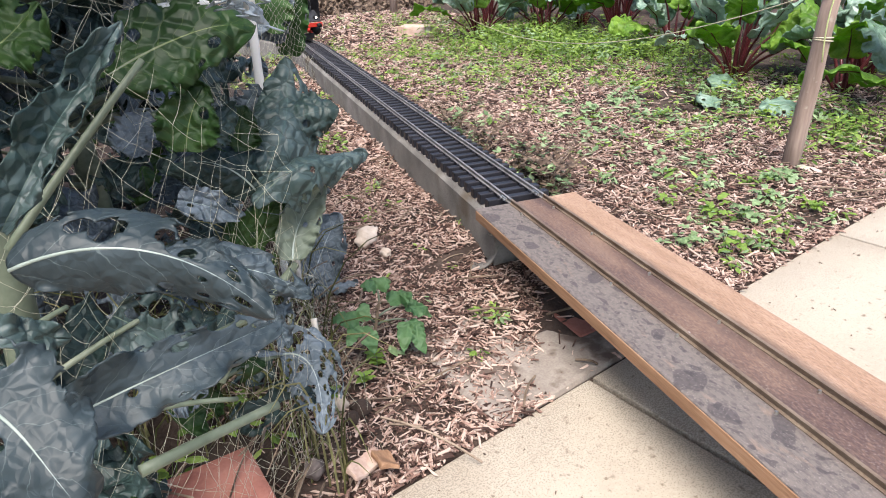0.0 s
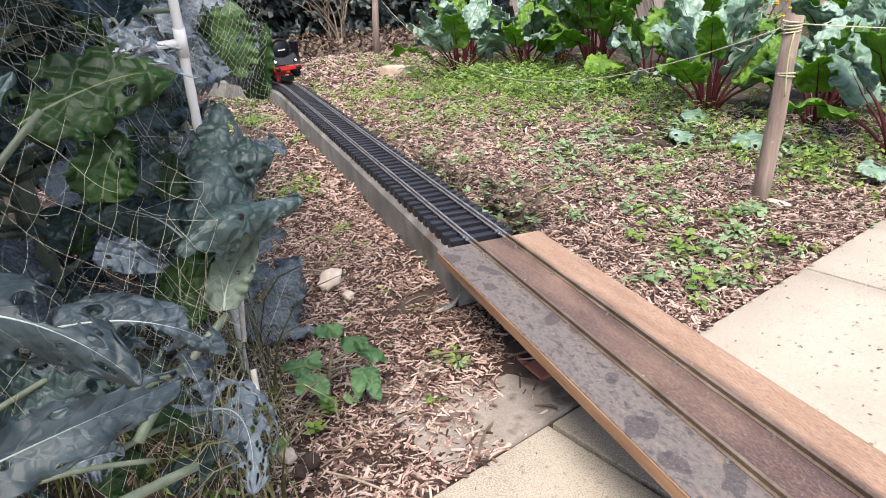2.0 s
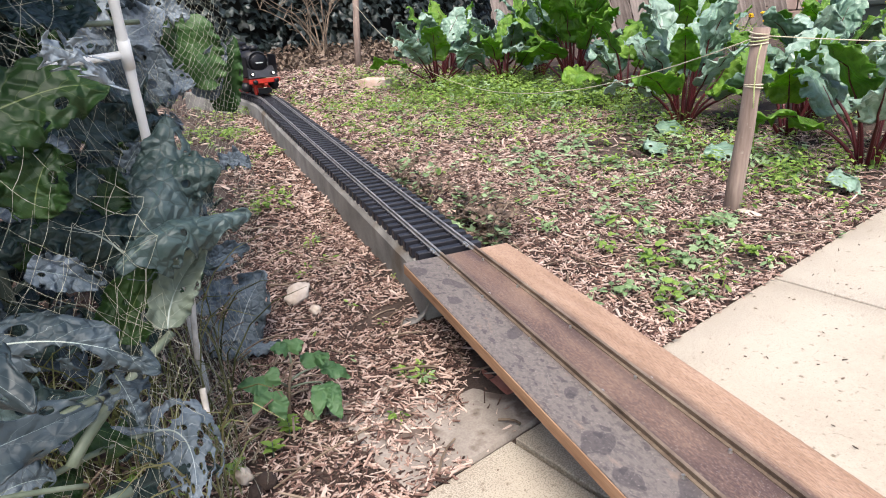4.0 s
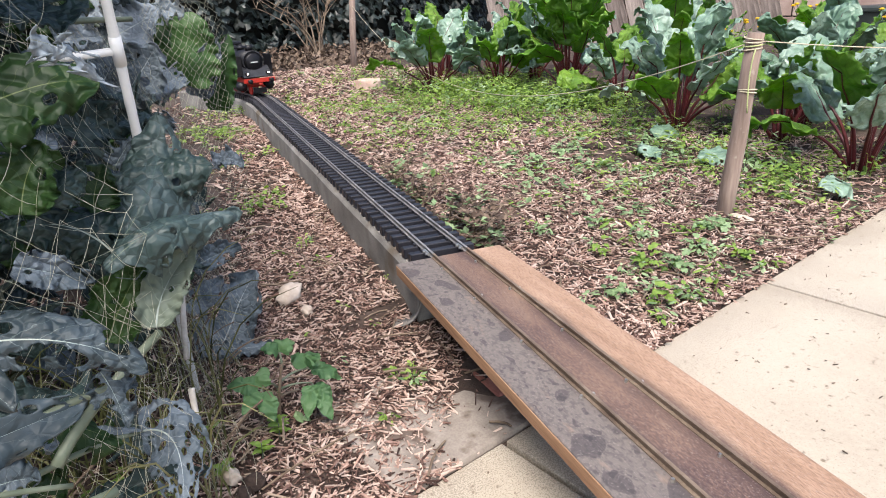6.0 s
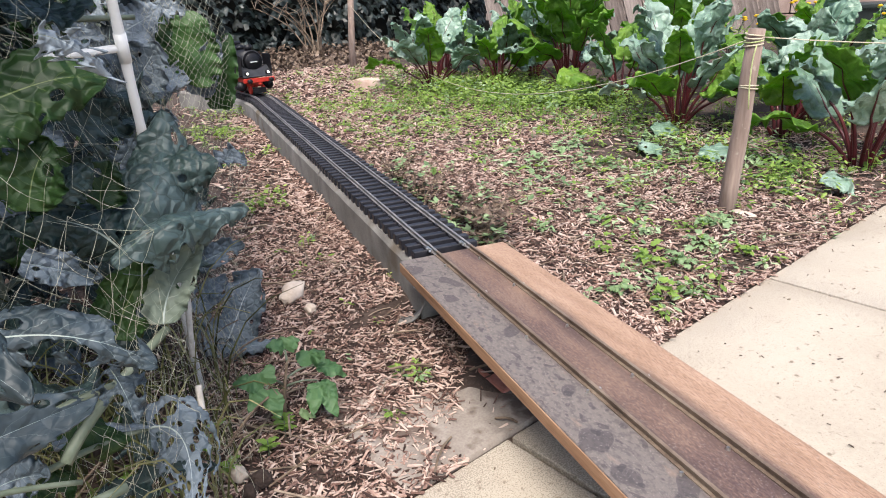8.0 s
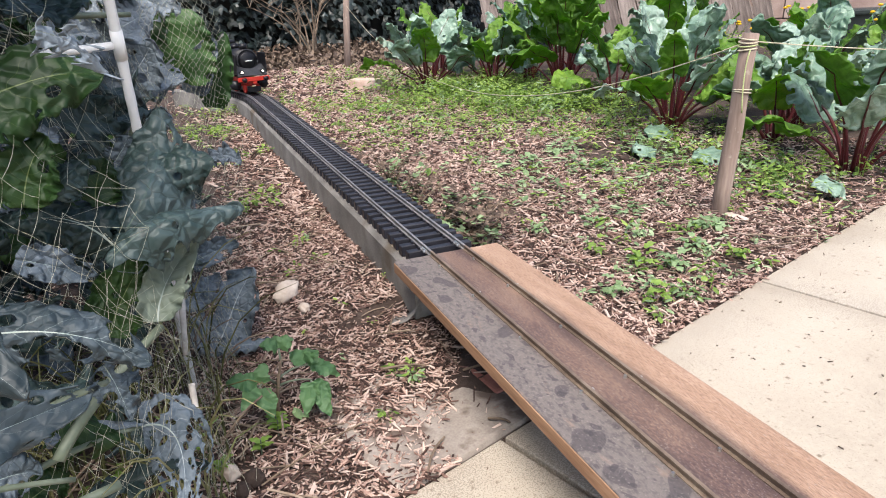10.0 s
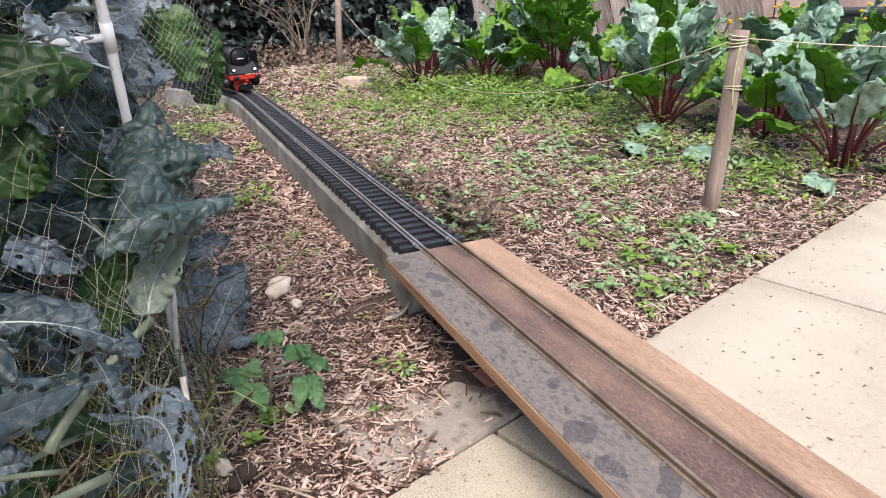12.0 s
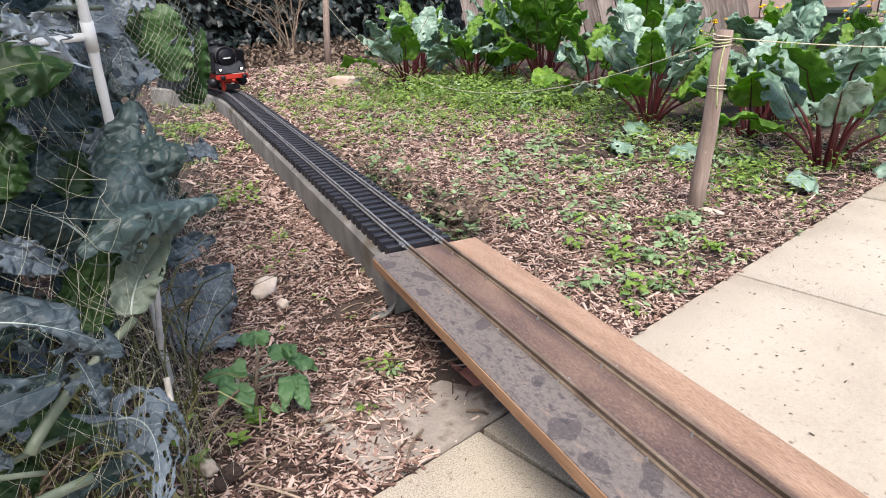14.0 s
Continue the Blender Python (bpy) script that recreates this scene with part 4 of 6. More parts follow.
    kale_leaf(plant, (-0.329, 0.115, 0.337), (-0.322, 0.115, 0.345), (-0.311, 0.114, 0.347), 0.026, M_KALEGREEN, holes=3)
    kale_leaf(plant, (-0.319, 0.130, 0.315), (-0.305, 0.140, 0.324), (-0.291, 0.149, 0.325), 0.032, M_KALEBLUE, holes=4)
    # grey-blue leaves further along the row
    kale_leaf(plant, (-0.183, 0.576, 0.295), (-0.151, 0.572, 0.324), (-0.133, 0.570, 0.361), 0.081, M_KALEPALE, fold=0.3, holes=7, ruffle=0.012)
    kale_leaf(plant, (-0.221, 0.554, 0.306), (-0.196, 0.551, 0.323), (-0.160, 0.542, 0.316), 0.066, M_KALEPALE, fold=0.3, holes=7, ruffle=0.012)
    kale_leaf(plant, (-0.211, 0.506, 0.379), (-0.187, 0.501, 0.384), (-0.162, 0.495, 0.379), 0.047, M_KALEPALE, fold=0.3, holes=7, ruffle=0.012)
    kale_leaf(plant, (-0.135, 0.586, 0.295), (-0.100, 0.580, 0.333), (-0.077, 0.575, 0.364), 0.083, M_KALEPALE, fold=0.3, holes=7, ruffle=0.012)
    kale_leaf(plant, (-0.115, 0.638, 0.377), (-0.083, 0.630, 0.382), (-0.053, 0.621, 0.411), 0.082, M_KALEPALE, fold=0.3, holes=7, ruffle=0.012)
    kale_leaf(plant, (-0.061, 0.676, 0.404), (-0.034, 0.667, 0.411), (-0.006, 0.657, 0.401), 0.048, M_KALEPALE, fold=0.3, holes=7, ruffle=0.012)
    kale_leaf(plant, (-0.107, 0.579, 0.300), (-0.074, 0.591, 0.314), (-0.039, 0.611, 0.313), 0.053, M_KALEPALE, fold=0.3, holes=7, ruffle=0.012)
    kale_leaf(plant, (-0.177, 0.551, 0.408), (-0.156, 0.546, 0.424), (-0.128, 0.538, 0.439), 0.066, M_KALEPALE, fold=0.3, holes=7, ruffle=0.012)
    kale_leaf(plant, (-0.137, 0.426, 0.272), (-0.134, 0.427, 0.285), (-0.126, 0.426, 0.294), 0.033, M_KALEPALE, fold=0.3, holes=7, ruffle=0.012)
    kale_leaf(plant, (-0.299, 0.312, 0.317), (-0.287, 0.311, 0.323), (-0.277, 0.310, 0.327), 0.027, M_KALEPALE, fold=0.3, holes=7, ruffle=0.012)
    # broad leaves pressed against the net
    kale_leaf(plant, (-0.000, 0.745, 0.296), (0.016, 0.733, 0.349), (0.035, 0.738, 0.402), 0.115, M_KALENETSUN, fold=0.12, holes=2, ruffle=0.006, rib=1.0)
    kale_leaf(plant, (0.057, 0.750, 0.242), (0.060, 0.734, 0.300), (0.086, 0.728, 0.365), 0.058, M_KALENETSUN, fold=0.2, holes=2)
    kale_leaf(plant, (0.025, 0.744, 0.270), (0.041, 0.733, 0.320), (0.066, 0.725, 0.356), 0.054, M_KALEBLUE, fold=0.3, holes=3)
    kale_leaf(plant, (-0.068, 0.697, 0.357), (-0.050, 0.693, 0.380), (-0.032, 0.688, 0.407), 0.078, M_KALENETSUN, holes=3)
    stalk(plant, (-0.241, 0.580, 0.255), (-0.190, 0.595, 0.274), (-0.140, 0.627, 0.281), 0.0053)
    stalk(plant, (-0.237, 0.410, 0.402), (-0.195, 0.422, 0.401), (-0.145, 0.429, 0.400), 0.0032)
    stalk(plant, (-0.342, 0.082, 0.320), (-0.332, 0.082, 0.324), (-0.322, 0.092, 0.327), 0.0025)
    stalk(plant, (-0.417, -0.028, 0.152), (-0.377, -0.022, 0.150), (-0.331, -0.021, 0.150), 0.0034)
    stalk(plant, (-0.459, -0.015, 0.246), (-0.442, -0.008, 0.248), (-0.424, -0.002, 0.250), 0.0017)
    stalk(plant, (-0.451, 0.017, 0.199), (-0.421, 0.022, 0.209), (-0.384, 0.032, 0.213), 0.0019)
    stalk(plant, (-0.421, -0.001, 0.171), (-0.398, -0.002, 0.174), (-0.350, -0.001, 0.152), 0.0019)
    stalk(plant, (-0.440, 0.002, 0.286), (-0.400, 0.011, 0.324), (-0.355, 0.021, 0.363), 0.0021)
    stalk(plant, (-0.349, 0.472, 0.246), (-0.314, 0.477, 0.242), (-0.236, 0.483, 0.244), 0.0045)
    stalk(plant, (-0.382, 0.017, 0.153), (-0.341, 0.046, 0.145), (-0.299, 0.048, 0.138), 0.0021)
    stalk(plant, (-0.354, 0.018, 0.156), (-0.335, 0.029, 0.177), (-0.271, 0.063, 0.198), 0.0034)
    stalk(plant, (-0.362, 0.015, 0.190), (-0.343, 0.017, 0.195), (-0.318, 0.015, 0.196), 0.0027)
    stalk(plant, (-0.221, 0.175, 0.176), (-0.226, 0.167, 0.153), (-0.234, 0.153, 0.122), 0.0027, M_PALEDEAD)
    stalk(plant, (-0.251, 0.091, 0.130), (-0.253, 0.085, 0.118), (-0.255, 0.078, 0.107), 0.0024, M_PALEDEAD)
    stalk(plant, (-0.254, 0.079, 0.108), (-0.261, 0.081, 0.109), (-0.270, 0.084, 0.110), 0.0015, M_PALEDEAD)
    # small ragged leaves low on the stem and behind the large ones
    r = random.Random(99)
    eye = Vector((-0.40, -0.37, 0.41))
    made = tries = 0
    while made < 60 and tries < 3000:
        tries += 1
        b = Vector((r.uniform(-0.56, -0.20), r.uniform(-0.02, 0.36), r.uniform(0.03, 0.40)))
        a = r.uniform(-2.6, 0.9)
        t = b + Vector((math.cos(a) * 0.07, math.sin(a) * 0.07, r.uniform(-0.06, 0.03))) * r.uniform(0.7, 1.35)
        t.z = max(t.z, 0.015)
        inside = max((q.x + 0.29) * 0.9126 - (q.y + 0.035) * 0.4089 for q in (b, t))
        d = min((b - eye).length, (t - eye).length)
        if inside > -0.012 or d < 0.46 or (d < 0.58 and max(b.z, t.z) > 0.19) or (t.y < 0.09 and t.x > -0.35 and b.z < 0.05):
            continue
        kale_leaf(plant, b, (b + t) / 2 + Vector((0, 0, r.uniform(0.008, 0.03))), t, r.uniform(0.028, 0.055), r.choice((M_KALE, M_KALE, M_KALE, M_KALEGREEN)), r.uniform(-0.4, 0.4), r.choice((3, 8, 14)), 0.008, 0.8, Vector((r.uniform(-0.6, 0.4), r.uniform(-0.9, 0.0), r.uniform(0.1, 0.9))), False)
        made += 1
    # crown leaves above the path's view, added to shade the plant below
    for k in range(64):
        a = k * 2.4
        b = Vector((-0.42 + 0.11 * math.cos(a * 1.7), 0.20 + 0.14 * math.sin(a * 1.3), r.uniform(0.47, 0.66)))
        t = b + Vector((math.cos(a), math.sin(a), r.uniform(-0.1, 0.3))) * r.uniform(0.14, 0.24)
        if t.y < -0.02 or t.x > -0.20:
            continue
        kale_leaf(plant, b, (b + t) / 2 + Vector((0, 0, 0.04)), t, r.uniform(0.10, 0.15), r.choice((M_KALE, M_KALEBLUE)), 0.2, 6, 0.012, 0.8, Vector((0, 0, 1)), False)
    # the plants further back along the row
    eye = Vector((-0.40, -0.37, 0.41))
    # last four entries: plants added left of the view to block sky light
    for k, (x, y, h, n) in enumerate([(-0.36, 0.36, 0.42, 30), (-0.17, 0.64, 0.46, 30), (-0.56, 0.46, 0.55, 26), (-0.02, 0.98, 0.48, 24), (-0.36, 0.95, 0.62, 26), (-0.75, 0.25, 0.6, 20), (-0.62, 0.95, 0.75, 22), (0.1, 1.45, 0.5, 18), (-0.82, 0.10, 0.65, 44), (-0.58, 0.20, 0.70, 40), (-1.05, 0.45, 0.75, 40), (-1.12, 0.14, 0.70, 36)]):
        r = random.Random(40 + k)
        p = tagged(empty("kale_plant", (0, 0, 0)), "tall blue-green kale plant with ragged leaves under netting", "kale", "kale row")
        put_mesh("trunk", *tube(bend((x, y, -0.02), (x + 0.02, y, h * 0.5), (x, y + 0.02, h), 8), [0.016 - 0.001 * i for i in range(8)], 9), M_STEM, p, "", True)
        made = tries = 0
        while made < n and tries < 400:
            tries += 1
            a = r.uniform(0, 6.283)
            z0 = r.uniform(0.10, h)
            out = r.uniform(0.10, 0.24)
            b = Vector((x + math.cos(a) * 0.06, y + math.sin(a) * 0.06, z0))
            t = Vector((x + math.cos(a) * out, y + math.sin(a) * out, max(0.04, z0 + r.uniform(-0.12, 0.10))))
            # stay on the bed's side of the net
            lim = lambda q: (q.x + 0.29) * 0.9126 - (q.y + 0.035) * 0.4089
            if lim(t) > -0.05 or lim(b) > -0.03 or (t - eye).length < 0.62 or (b - eye).length < 0.62:
                continue
            if t.y > 0.72 and lim(t) > -0.03 - 0.42 * (t.y - 0.72):
                continue
            m = r.choice((M_KALEBLUE, M_KALEBLUE, M_KALE, M_KALE, M_KALEGREEN))
            kale_leaf(p, b, (b + t) / 2 + Vector((0, 0, r.uniform(0.01, 0.05))), t, r.uniform(0.05, 0.10), m, r.uniform(-0.3, 0.5), r.choice((2, 5, 9)), 0.012, 0.8, Vector((r.uniform(-0.6, 0.4), r.uniform(-0.9, 0.0), r.uniform(0.2, 0.9))), False)
            put_mesh("leaf_stalk", *tube([(x, y, z0 - 0.02), b], [0.004, 0.003], 6), M_STEM, p, "", True)
            made += 1


def net_point(u, v):
    """A point of the draped net: u along the row, v up."""
    line = [Vector((-0.49, 0.02, 0)), Vector((-0.262, 0.062, 0)), Vector((-0.135, 0.335, 0)), Vector((0.060, 0.735, 0))]
    cut = (0.0, 0.26, 0.56, 1.0)
    k = 0 if u < cut[1] else 1 if u < cut[2] else 2
    f = (u - cut[k]) / (cut[k + 1] - cut[k])
    p = line[k].lerp(line[k + 1], f)
    d = line[k + 1] - line[k]
    out = Vector((d.y, -d.x, 0)).normalized()
    bulge = 0.022 * math.sin(3.1 * v) + 0.018 * noise.noise(Vector((u * 7, v * 4, 2))) + 0.008 * noise.noise(Vector((u * 22, v * 7, 5)))
    lean = -0.10 * v * v if k == 0 else -0.17 * v
    h = 0.42 + 0.14 * min(1.0, u * 1.6)
    z = 0.012 + h * v + 0.012 * noise.noise(Vector((u * 9, v * 6, 9)))
    return p + out * (bulge + lean + 0.012) + Vector((0, 0, z))


def mesh_net(heap, surface, nu, nv, radius, slack, drop, r):
    """Knotted diamond mesh over a surface of (u, v): wavy threads from knot to knot, a few torn."""
    knots = {}
    for i in range(nu + 1):
        for j in range(nv + 1):
            if (i + j) % 2 == 0:
                u = i / nu + 0.25 / nu * noise.noise(Vector((i * 0.31, j * 0.23, 4)))
                p = surface(min(1.0, max(0.0, u)), j / nv)
                knots[i, j] = p + noise.noise_vector(p * 18) * slack * 1.6 + noise.noise_vector(p * 70) * slack * 0.6
    for (i, j), p in knots.items():
        for di in (-1, 1):
            q = knots.get((i + di, j + 1))
            if q is None or noise.noise(Vector((i * 0.4, j * 0.4, 7))) > 0.62 - drop or r.random() < drop * 0.3:
                continue
            c = (p + q) / 2 + noise.noise_vector(p * 90 + Vector((di, 0, 0))) * slack * 0.9 - Vector((0, 0, slack * 0.35))
            heap.add(*tube(bend(p, c, q, 5), radius, 3))


def build_net():
    r = random.Random(61)
    heap = Heap()
    # wide loose mesh over the near plants, in two slack layers
    mesh_net(heap, lambda u, v: net_point(u * 0.75, v), 60, 30, 0.00012, 0.0065, 0.16, r)
    mesh_net(heap, lambda u, v: net_point(0.02 + u * 0.66, v) + Vector((-0.014, 0.012, 0)), 40, 24, 0.00011, 0.0075, 0.42, r)
    # taut fine white mesh over the far plants
    low, low_far = Vector((-0.101, 0.543, 0.217)), Vector((0.072, 0.680, 0.251))
    top, top_far = Vector((-0.086, 0.598, 0.468)), Vector((0.049, 0.656, 0.471))

    def taut(u, v):
        p = low.lerp(low_far, u).lerp(top.lerp(top_far, u), v)
        return p + Vector((-0.02, -0.05, 0)) * math.sin(3.14 * u) * (0.4 + 0.6 * math.sin(3.14 * v)) * 0.6
    mesh_net(heap, lambda u, v: taut(u * (0.90 - 0.06 * math.sin(9 * v)), v), 24, 38, 0.00019, 0.0045, 0.0, r)
    mesh_net(heap, lambda u, v: (low + Vector((-0.02, -0.03, -0.205))).lerp(low_far + Vector((-0.03, -0.03, -0.24)), u).lerp(low.lerp(low_far, u), v), 26, 34, 0.00018, 0.005, 0.2, r)
    # slack threads hanging in long curves to the soil
    for i in range(80):
        u = r.uniform(0.02, 0.62)
        p = net_point(u, r.uniform(0.05, 0.55))
        q = net_point(min(0.99, max(0.0, u + r.gauss(0, 0.05))), r.uniform(0.0, 0.06))
        q += Vector((r.uniform(-0.05, 0.02), r.uniform(-0.04, 0.02), 0))
        q.z = max(0.006, q.z)
        m = (p + q) / 2 + Vector((r.uniform(-0.03, 0.02), r.uniform(-0.03, 0.02), r.uniform(-0.04, 0.01)))
        pts = [c + noise.noise_vector(c * 40 + Vector((i, 0, 0))) * 0.006 for c in bend(p, m, q, 12)]
        heap.add(*tube(pts, 0.00014, 3))
    # bunched folds lying over the leaves inside
    for i in range(120):
        c = Vector((r.uniform(-0.46, -0.16), r.uniform(0.05, 0.50), r.uniform(0.04, 0.34)))
        if (c.x + 0.29) * 0.9126 - (c.y + 0.035) * 0.4089 > -0.01 or (c - Vector((-0.40, -0.37, 0.41))).length < 0.47:
            continue
        e = c + Vector((r.uniform(-0.05, 0.05), r.uniform(-0.05, 0.05), r.uniform(-0.14, 0.02)))
        m = (c + e) / 2 + Vector((r.uniform(-0.03, 0.03), r.uniform(-0.03, 0.03), r.uniform(-0.03, 0.01)))
        pts = [q + noise.noise_vector(q * 45) * 0.006 for q in bend(c, m, e, 9)]
        heap.add(*tube(pts, 0.00013, 3))
    # olive grass blades growing up through the net
    grass = Heap()
    for i in range(260):
        x, y = r.uniform(-0.42, -0.16), r.uniform(0.02, 0.34)
        if (x < -0.31 and y < 0.13) or (x + 0.29) * 0.9126 - (y + 0.035) * 0.4089 > -0.004:
            continue
        a, h = r.uniform(0, 6.283), r.uniform(0.05, 0.20)
        if math.hypot(x + 0.40, y + 0.37) < 0.40:
            h *= 0.4
        top = Vector((x + math.cos(a) * h * 0.5, y + math.sin(a) * h * 0.5, h * r.uniform(0.4, 1.0)))
        grass.add(*tube(bend((x, y, 0), (x, y, h * 0.8), top, 6), [0.0012, 0.0011, 0.001, 0.0008, 0.0006, 0.0002], 3))
    grass.done("grass_blades", M_GRASS, "thin olive and straw grass blades under the kale", "grass")
    ob = heap.done("garden_net", M_NET, "fine cream netting draped over the kale and tangled", "net")
    pole = tagged(empty("net_pole"), "white ribbed plastic pole holding the net up", "pole")
    base, top = Vector((-0.191, 0.301, -0.03)), Vector((-0.245, 0.130, 0.50))
    pts, rad = [], []
    for k in range(61):
        pts.append(base.lerp(top, k / 60))
        rad.append(0.0037 if k % 3 else 0.0040)
    put_mesh("tube", *tube(pts, rad, 14), M_POLE, pole, "", True)
    j = base.lerp(top, 0.775)
    put_mesh("cross_tube", *tube([j, j + Vector((-0.030, 0.006, -0.002)), j + Vector((-0.065, 0.014, -0.004))], 0.0030, 12), M_POLE, pole, "", True)
    put_mesh("joint_collar", *tube([base.lerp(top, 0.755), base.lerp(top, 0.795)], 0.0046, 14), M_POLE, pole, "", True)


def chard_plant(x, y, h, n, spread, seed, blue=0.45, lean=(0, 0)):
    r = random.Random(seed)
    plant = tagged(empty("chard_plant", (x, y, ground_z(x, y))), "leafy red-stemmed chard with large crinkled green leaves", "chard", "chard row")
    n = int(n * 0.88)
    for i in range(n):
        a = i * 2.4 + r.uniform(-0.35, 0.35)
        inner = i / n
        out = spread * (1.0 - 0.72 * inner) * r.uniform(0.75, 1.15)
        hh = h * (0.36 + 0.60 * inner) * r.uniform(0.88, 1.06)
        root = Vector((math.cos(a) * 0.018, math.sin(a) * 0.018, -0.01))
        knee = Vector((math.cos(a) * out * 0.72 + lean[0], math.sin(a) * out * 0.72 + lean[1], hh * 0.62))
        size = r.uniform(0.15, 0.20) * (h / 0.38) ** 0.5
        rise = 0.30 + 1.5 * inner + r.uniform(-0.25, 0.25)
        tip = knee + Vector((math.cos(a), math.sin(a), rise)).normalized() * size
        tip.z -= 0.03 * (1 - inner)
        ctrl = Vector((knee.x * 0.40, knee.y * 0.40, knee.z * 0.62))
        width = size * r.uniform(0.58, 0.74)
        mat = M_CHARDBLUE if r.random() < blue else M_CHARD
        facing = Vector((-math.cos(a) * 0.8 + r.uniform(-0.35, 0.35), -math.sin(a) * 0.8 + r.uniform(-0.35, 0.35), 0.55))
        bow = (knee + tip) / 2 + Vector((0, 0, 0.02 + 0.05 * (1 - inner)))
        v, f, uv, mid = blade_mesh(knee, bow, tip, width, r.uniform(-0.22, 0.30), 2 if r.random() < 0.35 else 0, 0.0075, facing, 30, 16, seed * 31 + i, 0.0)
        leaf = put_mesh("leaf", v, f, mat, plant, "", True, uv)
        thicken(leaf, 0.001)
        path = bend(root, ctrl, knee, 7)
        put_mesh("stalk", *tube(path + [Vector(p) - Vector((0, 0, 0.0010)) for p in mid[2:26:5]], [0.0056, 0.0052, 0.0048, 0.0044, 0.0041, 0.0037, 0.0033, 0.0027, 0.0021, 0.0016, 0.0012, 0.0008], 7), M_REDSTALK, leaf, "deep red stalk", True)
    return plant


def build_chard():
    for args in [(1.55, 1.99, 0.40, 18, 0.18, 3, 0.75), (1.80, 1.42, 0.50, 24, 0.17, 5, 0.25), (1.43, 0.69, 0.36, 19, 0.16, 8, 0.45), (1.27, 0.13, 0.34, 17, 0.20, 11, 0.8), (1.75, 0.46, 0.38, 17, 0.18, 14, 0.6), (1.95, 1.05, 0.45, 17, 0.18, 17, 0.5), (2.12, 1.90, 0.47, 16, 0.18, 20, 0.6), (2.05, 0.16, 0.42, 15, 0.20, 23, 0.6), (2.3, 0.6, 0.42, 15, 0.20, 29, 0.6), (2.45, 1.3, 0.48, 14, 0.20, 31, 0.6), (2.0, 2.45, 0.43, 14, 0.18, 41, 0.6), (2.6, 2.0, 0.38, 12, 0.2, 43, 0.5), (1.78, 1.80, 0.36, 13, 0.16, 47, 0.5), (1.72, 1.10, 0.30, 12, 0.15, 53, 0.4), (1.48, 0.40, 0.28, 11, 0.15, 59, 0.5), (1.98, 2.05, 0.36, 13, 0.17, 61, 0.7)]:
        chard_plant(*args)
    for k, (x, y, dx, dy) in enumerate([(1.06, 0.07, -0.07, 0.02), (1.24, 0.02, 0.02, -0.08), (1.14, 0.35, -0.07, 0.05), (1.33, 0.62, -0.08, 0.03), (1.05, 0.52, 0.05, 0.05)]):
        leaf = tagged(empty("fallen_chard_leaf", (x, y, ground_z(x, y) + 0.012)), "large grey-green chard leaf lying on the ground", "leaf", "fallen leaves")
        v, f, uv, mid = blade_mesh(Vector((0, 0, 0.0)), Vector((dx * 0.6, dy * 0.6, 0.035)), Vector((dx, dy, 0.012)) * 1.15, 0.07, -0.25, 2, 0.006, Vector((-0.25, -0.5, 0.8)), 24, 14, 410 + k, 0.0)
        thicken(put_mesh("blade", v, f, M_CHARDBLUE, leaf, "", True, uv), 0.001)


def sprig(heap, x, y, n, size, height, r, droop=0.5):
    z = ground_z(x, y)
    for i in range(n):
        a = r.uniform(0, 6.283)
        s = size * r.uniform(0.6, 1.25)
        lift = height * r.uniform(0.25, 1.0)
        c = Vector((x + math.cos(a) * s * r.uniform(0.2, 1.0), y + math.sin(a) * s * r.uniform(0.2, 1.0), z + lift))
        d = Vector((math.cos(a), math.sin(a), r.uniform(-droop, 0.5))).normalized()
        sd = d.cross(Vector((0, 0, 1))).normalized()
        up = sd.cross(d)
        w = s * r.uniform(0.42, 0.62)
        pts = [c, c + d * s * 0.35 + sd * w * 0.5 - up * s * 0.08, c + d * s * 0.75 + sd * w * 0.42 - up * s * 0.12, c + d * s * 1.1 - up * s * 0.2, c + d * s * 0.75 - sd * w * 0.42 - up * s * 0.12, c + d * s * 0.35 - sd * w * 0.5 - up * s * 0.08, c + d * s * 0.55]
        heap.add(pts, [(0, 1, 6), (1, 2, 6), (2, 3, 6), (3, 4, 6), (4, 5, 6), (5, 0, 6)])
        if i % 3 == 0:
            b = Vector((x, y, z))
            heap.add([b, b + sd * 0.0012, c + sd * 0.0008, c], [(0, 1, 2, 3)])


def blocked(x, y):
    """Where paving, plank or track cover the ground."""
    q = x * TRACK_SIDE.x + y * TRACK_SIDE.y - MID_Q
    s = x * TRACK_DIR.x + y * TRACK_DIR.y
    return y < -0.004 or (abs(q) < 0.056 and 0.25 < s < 2.0)


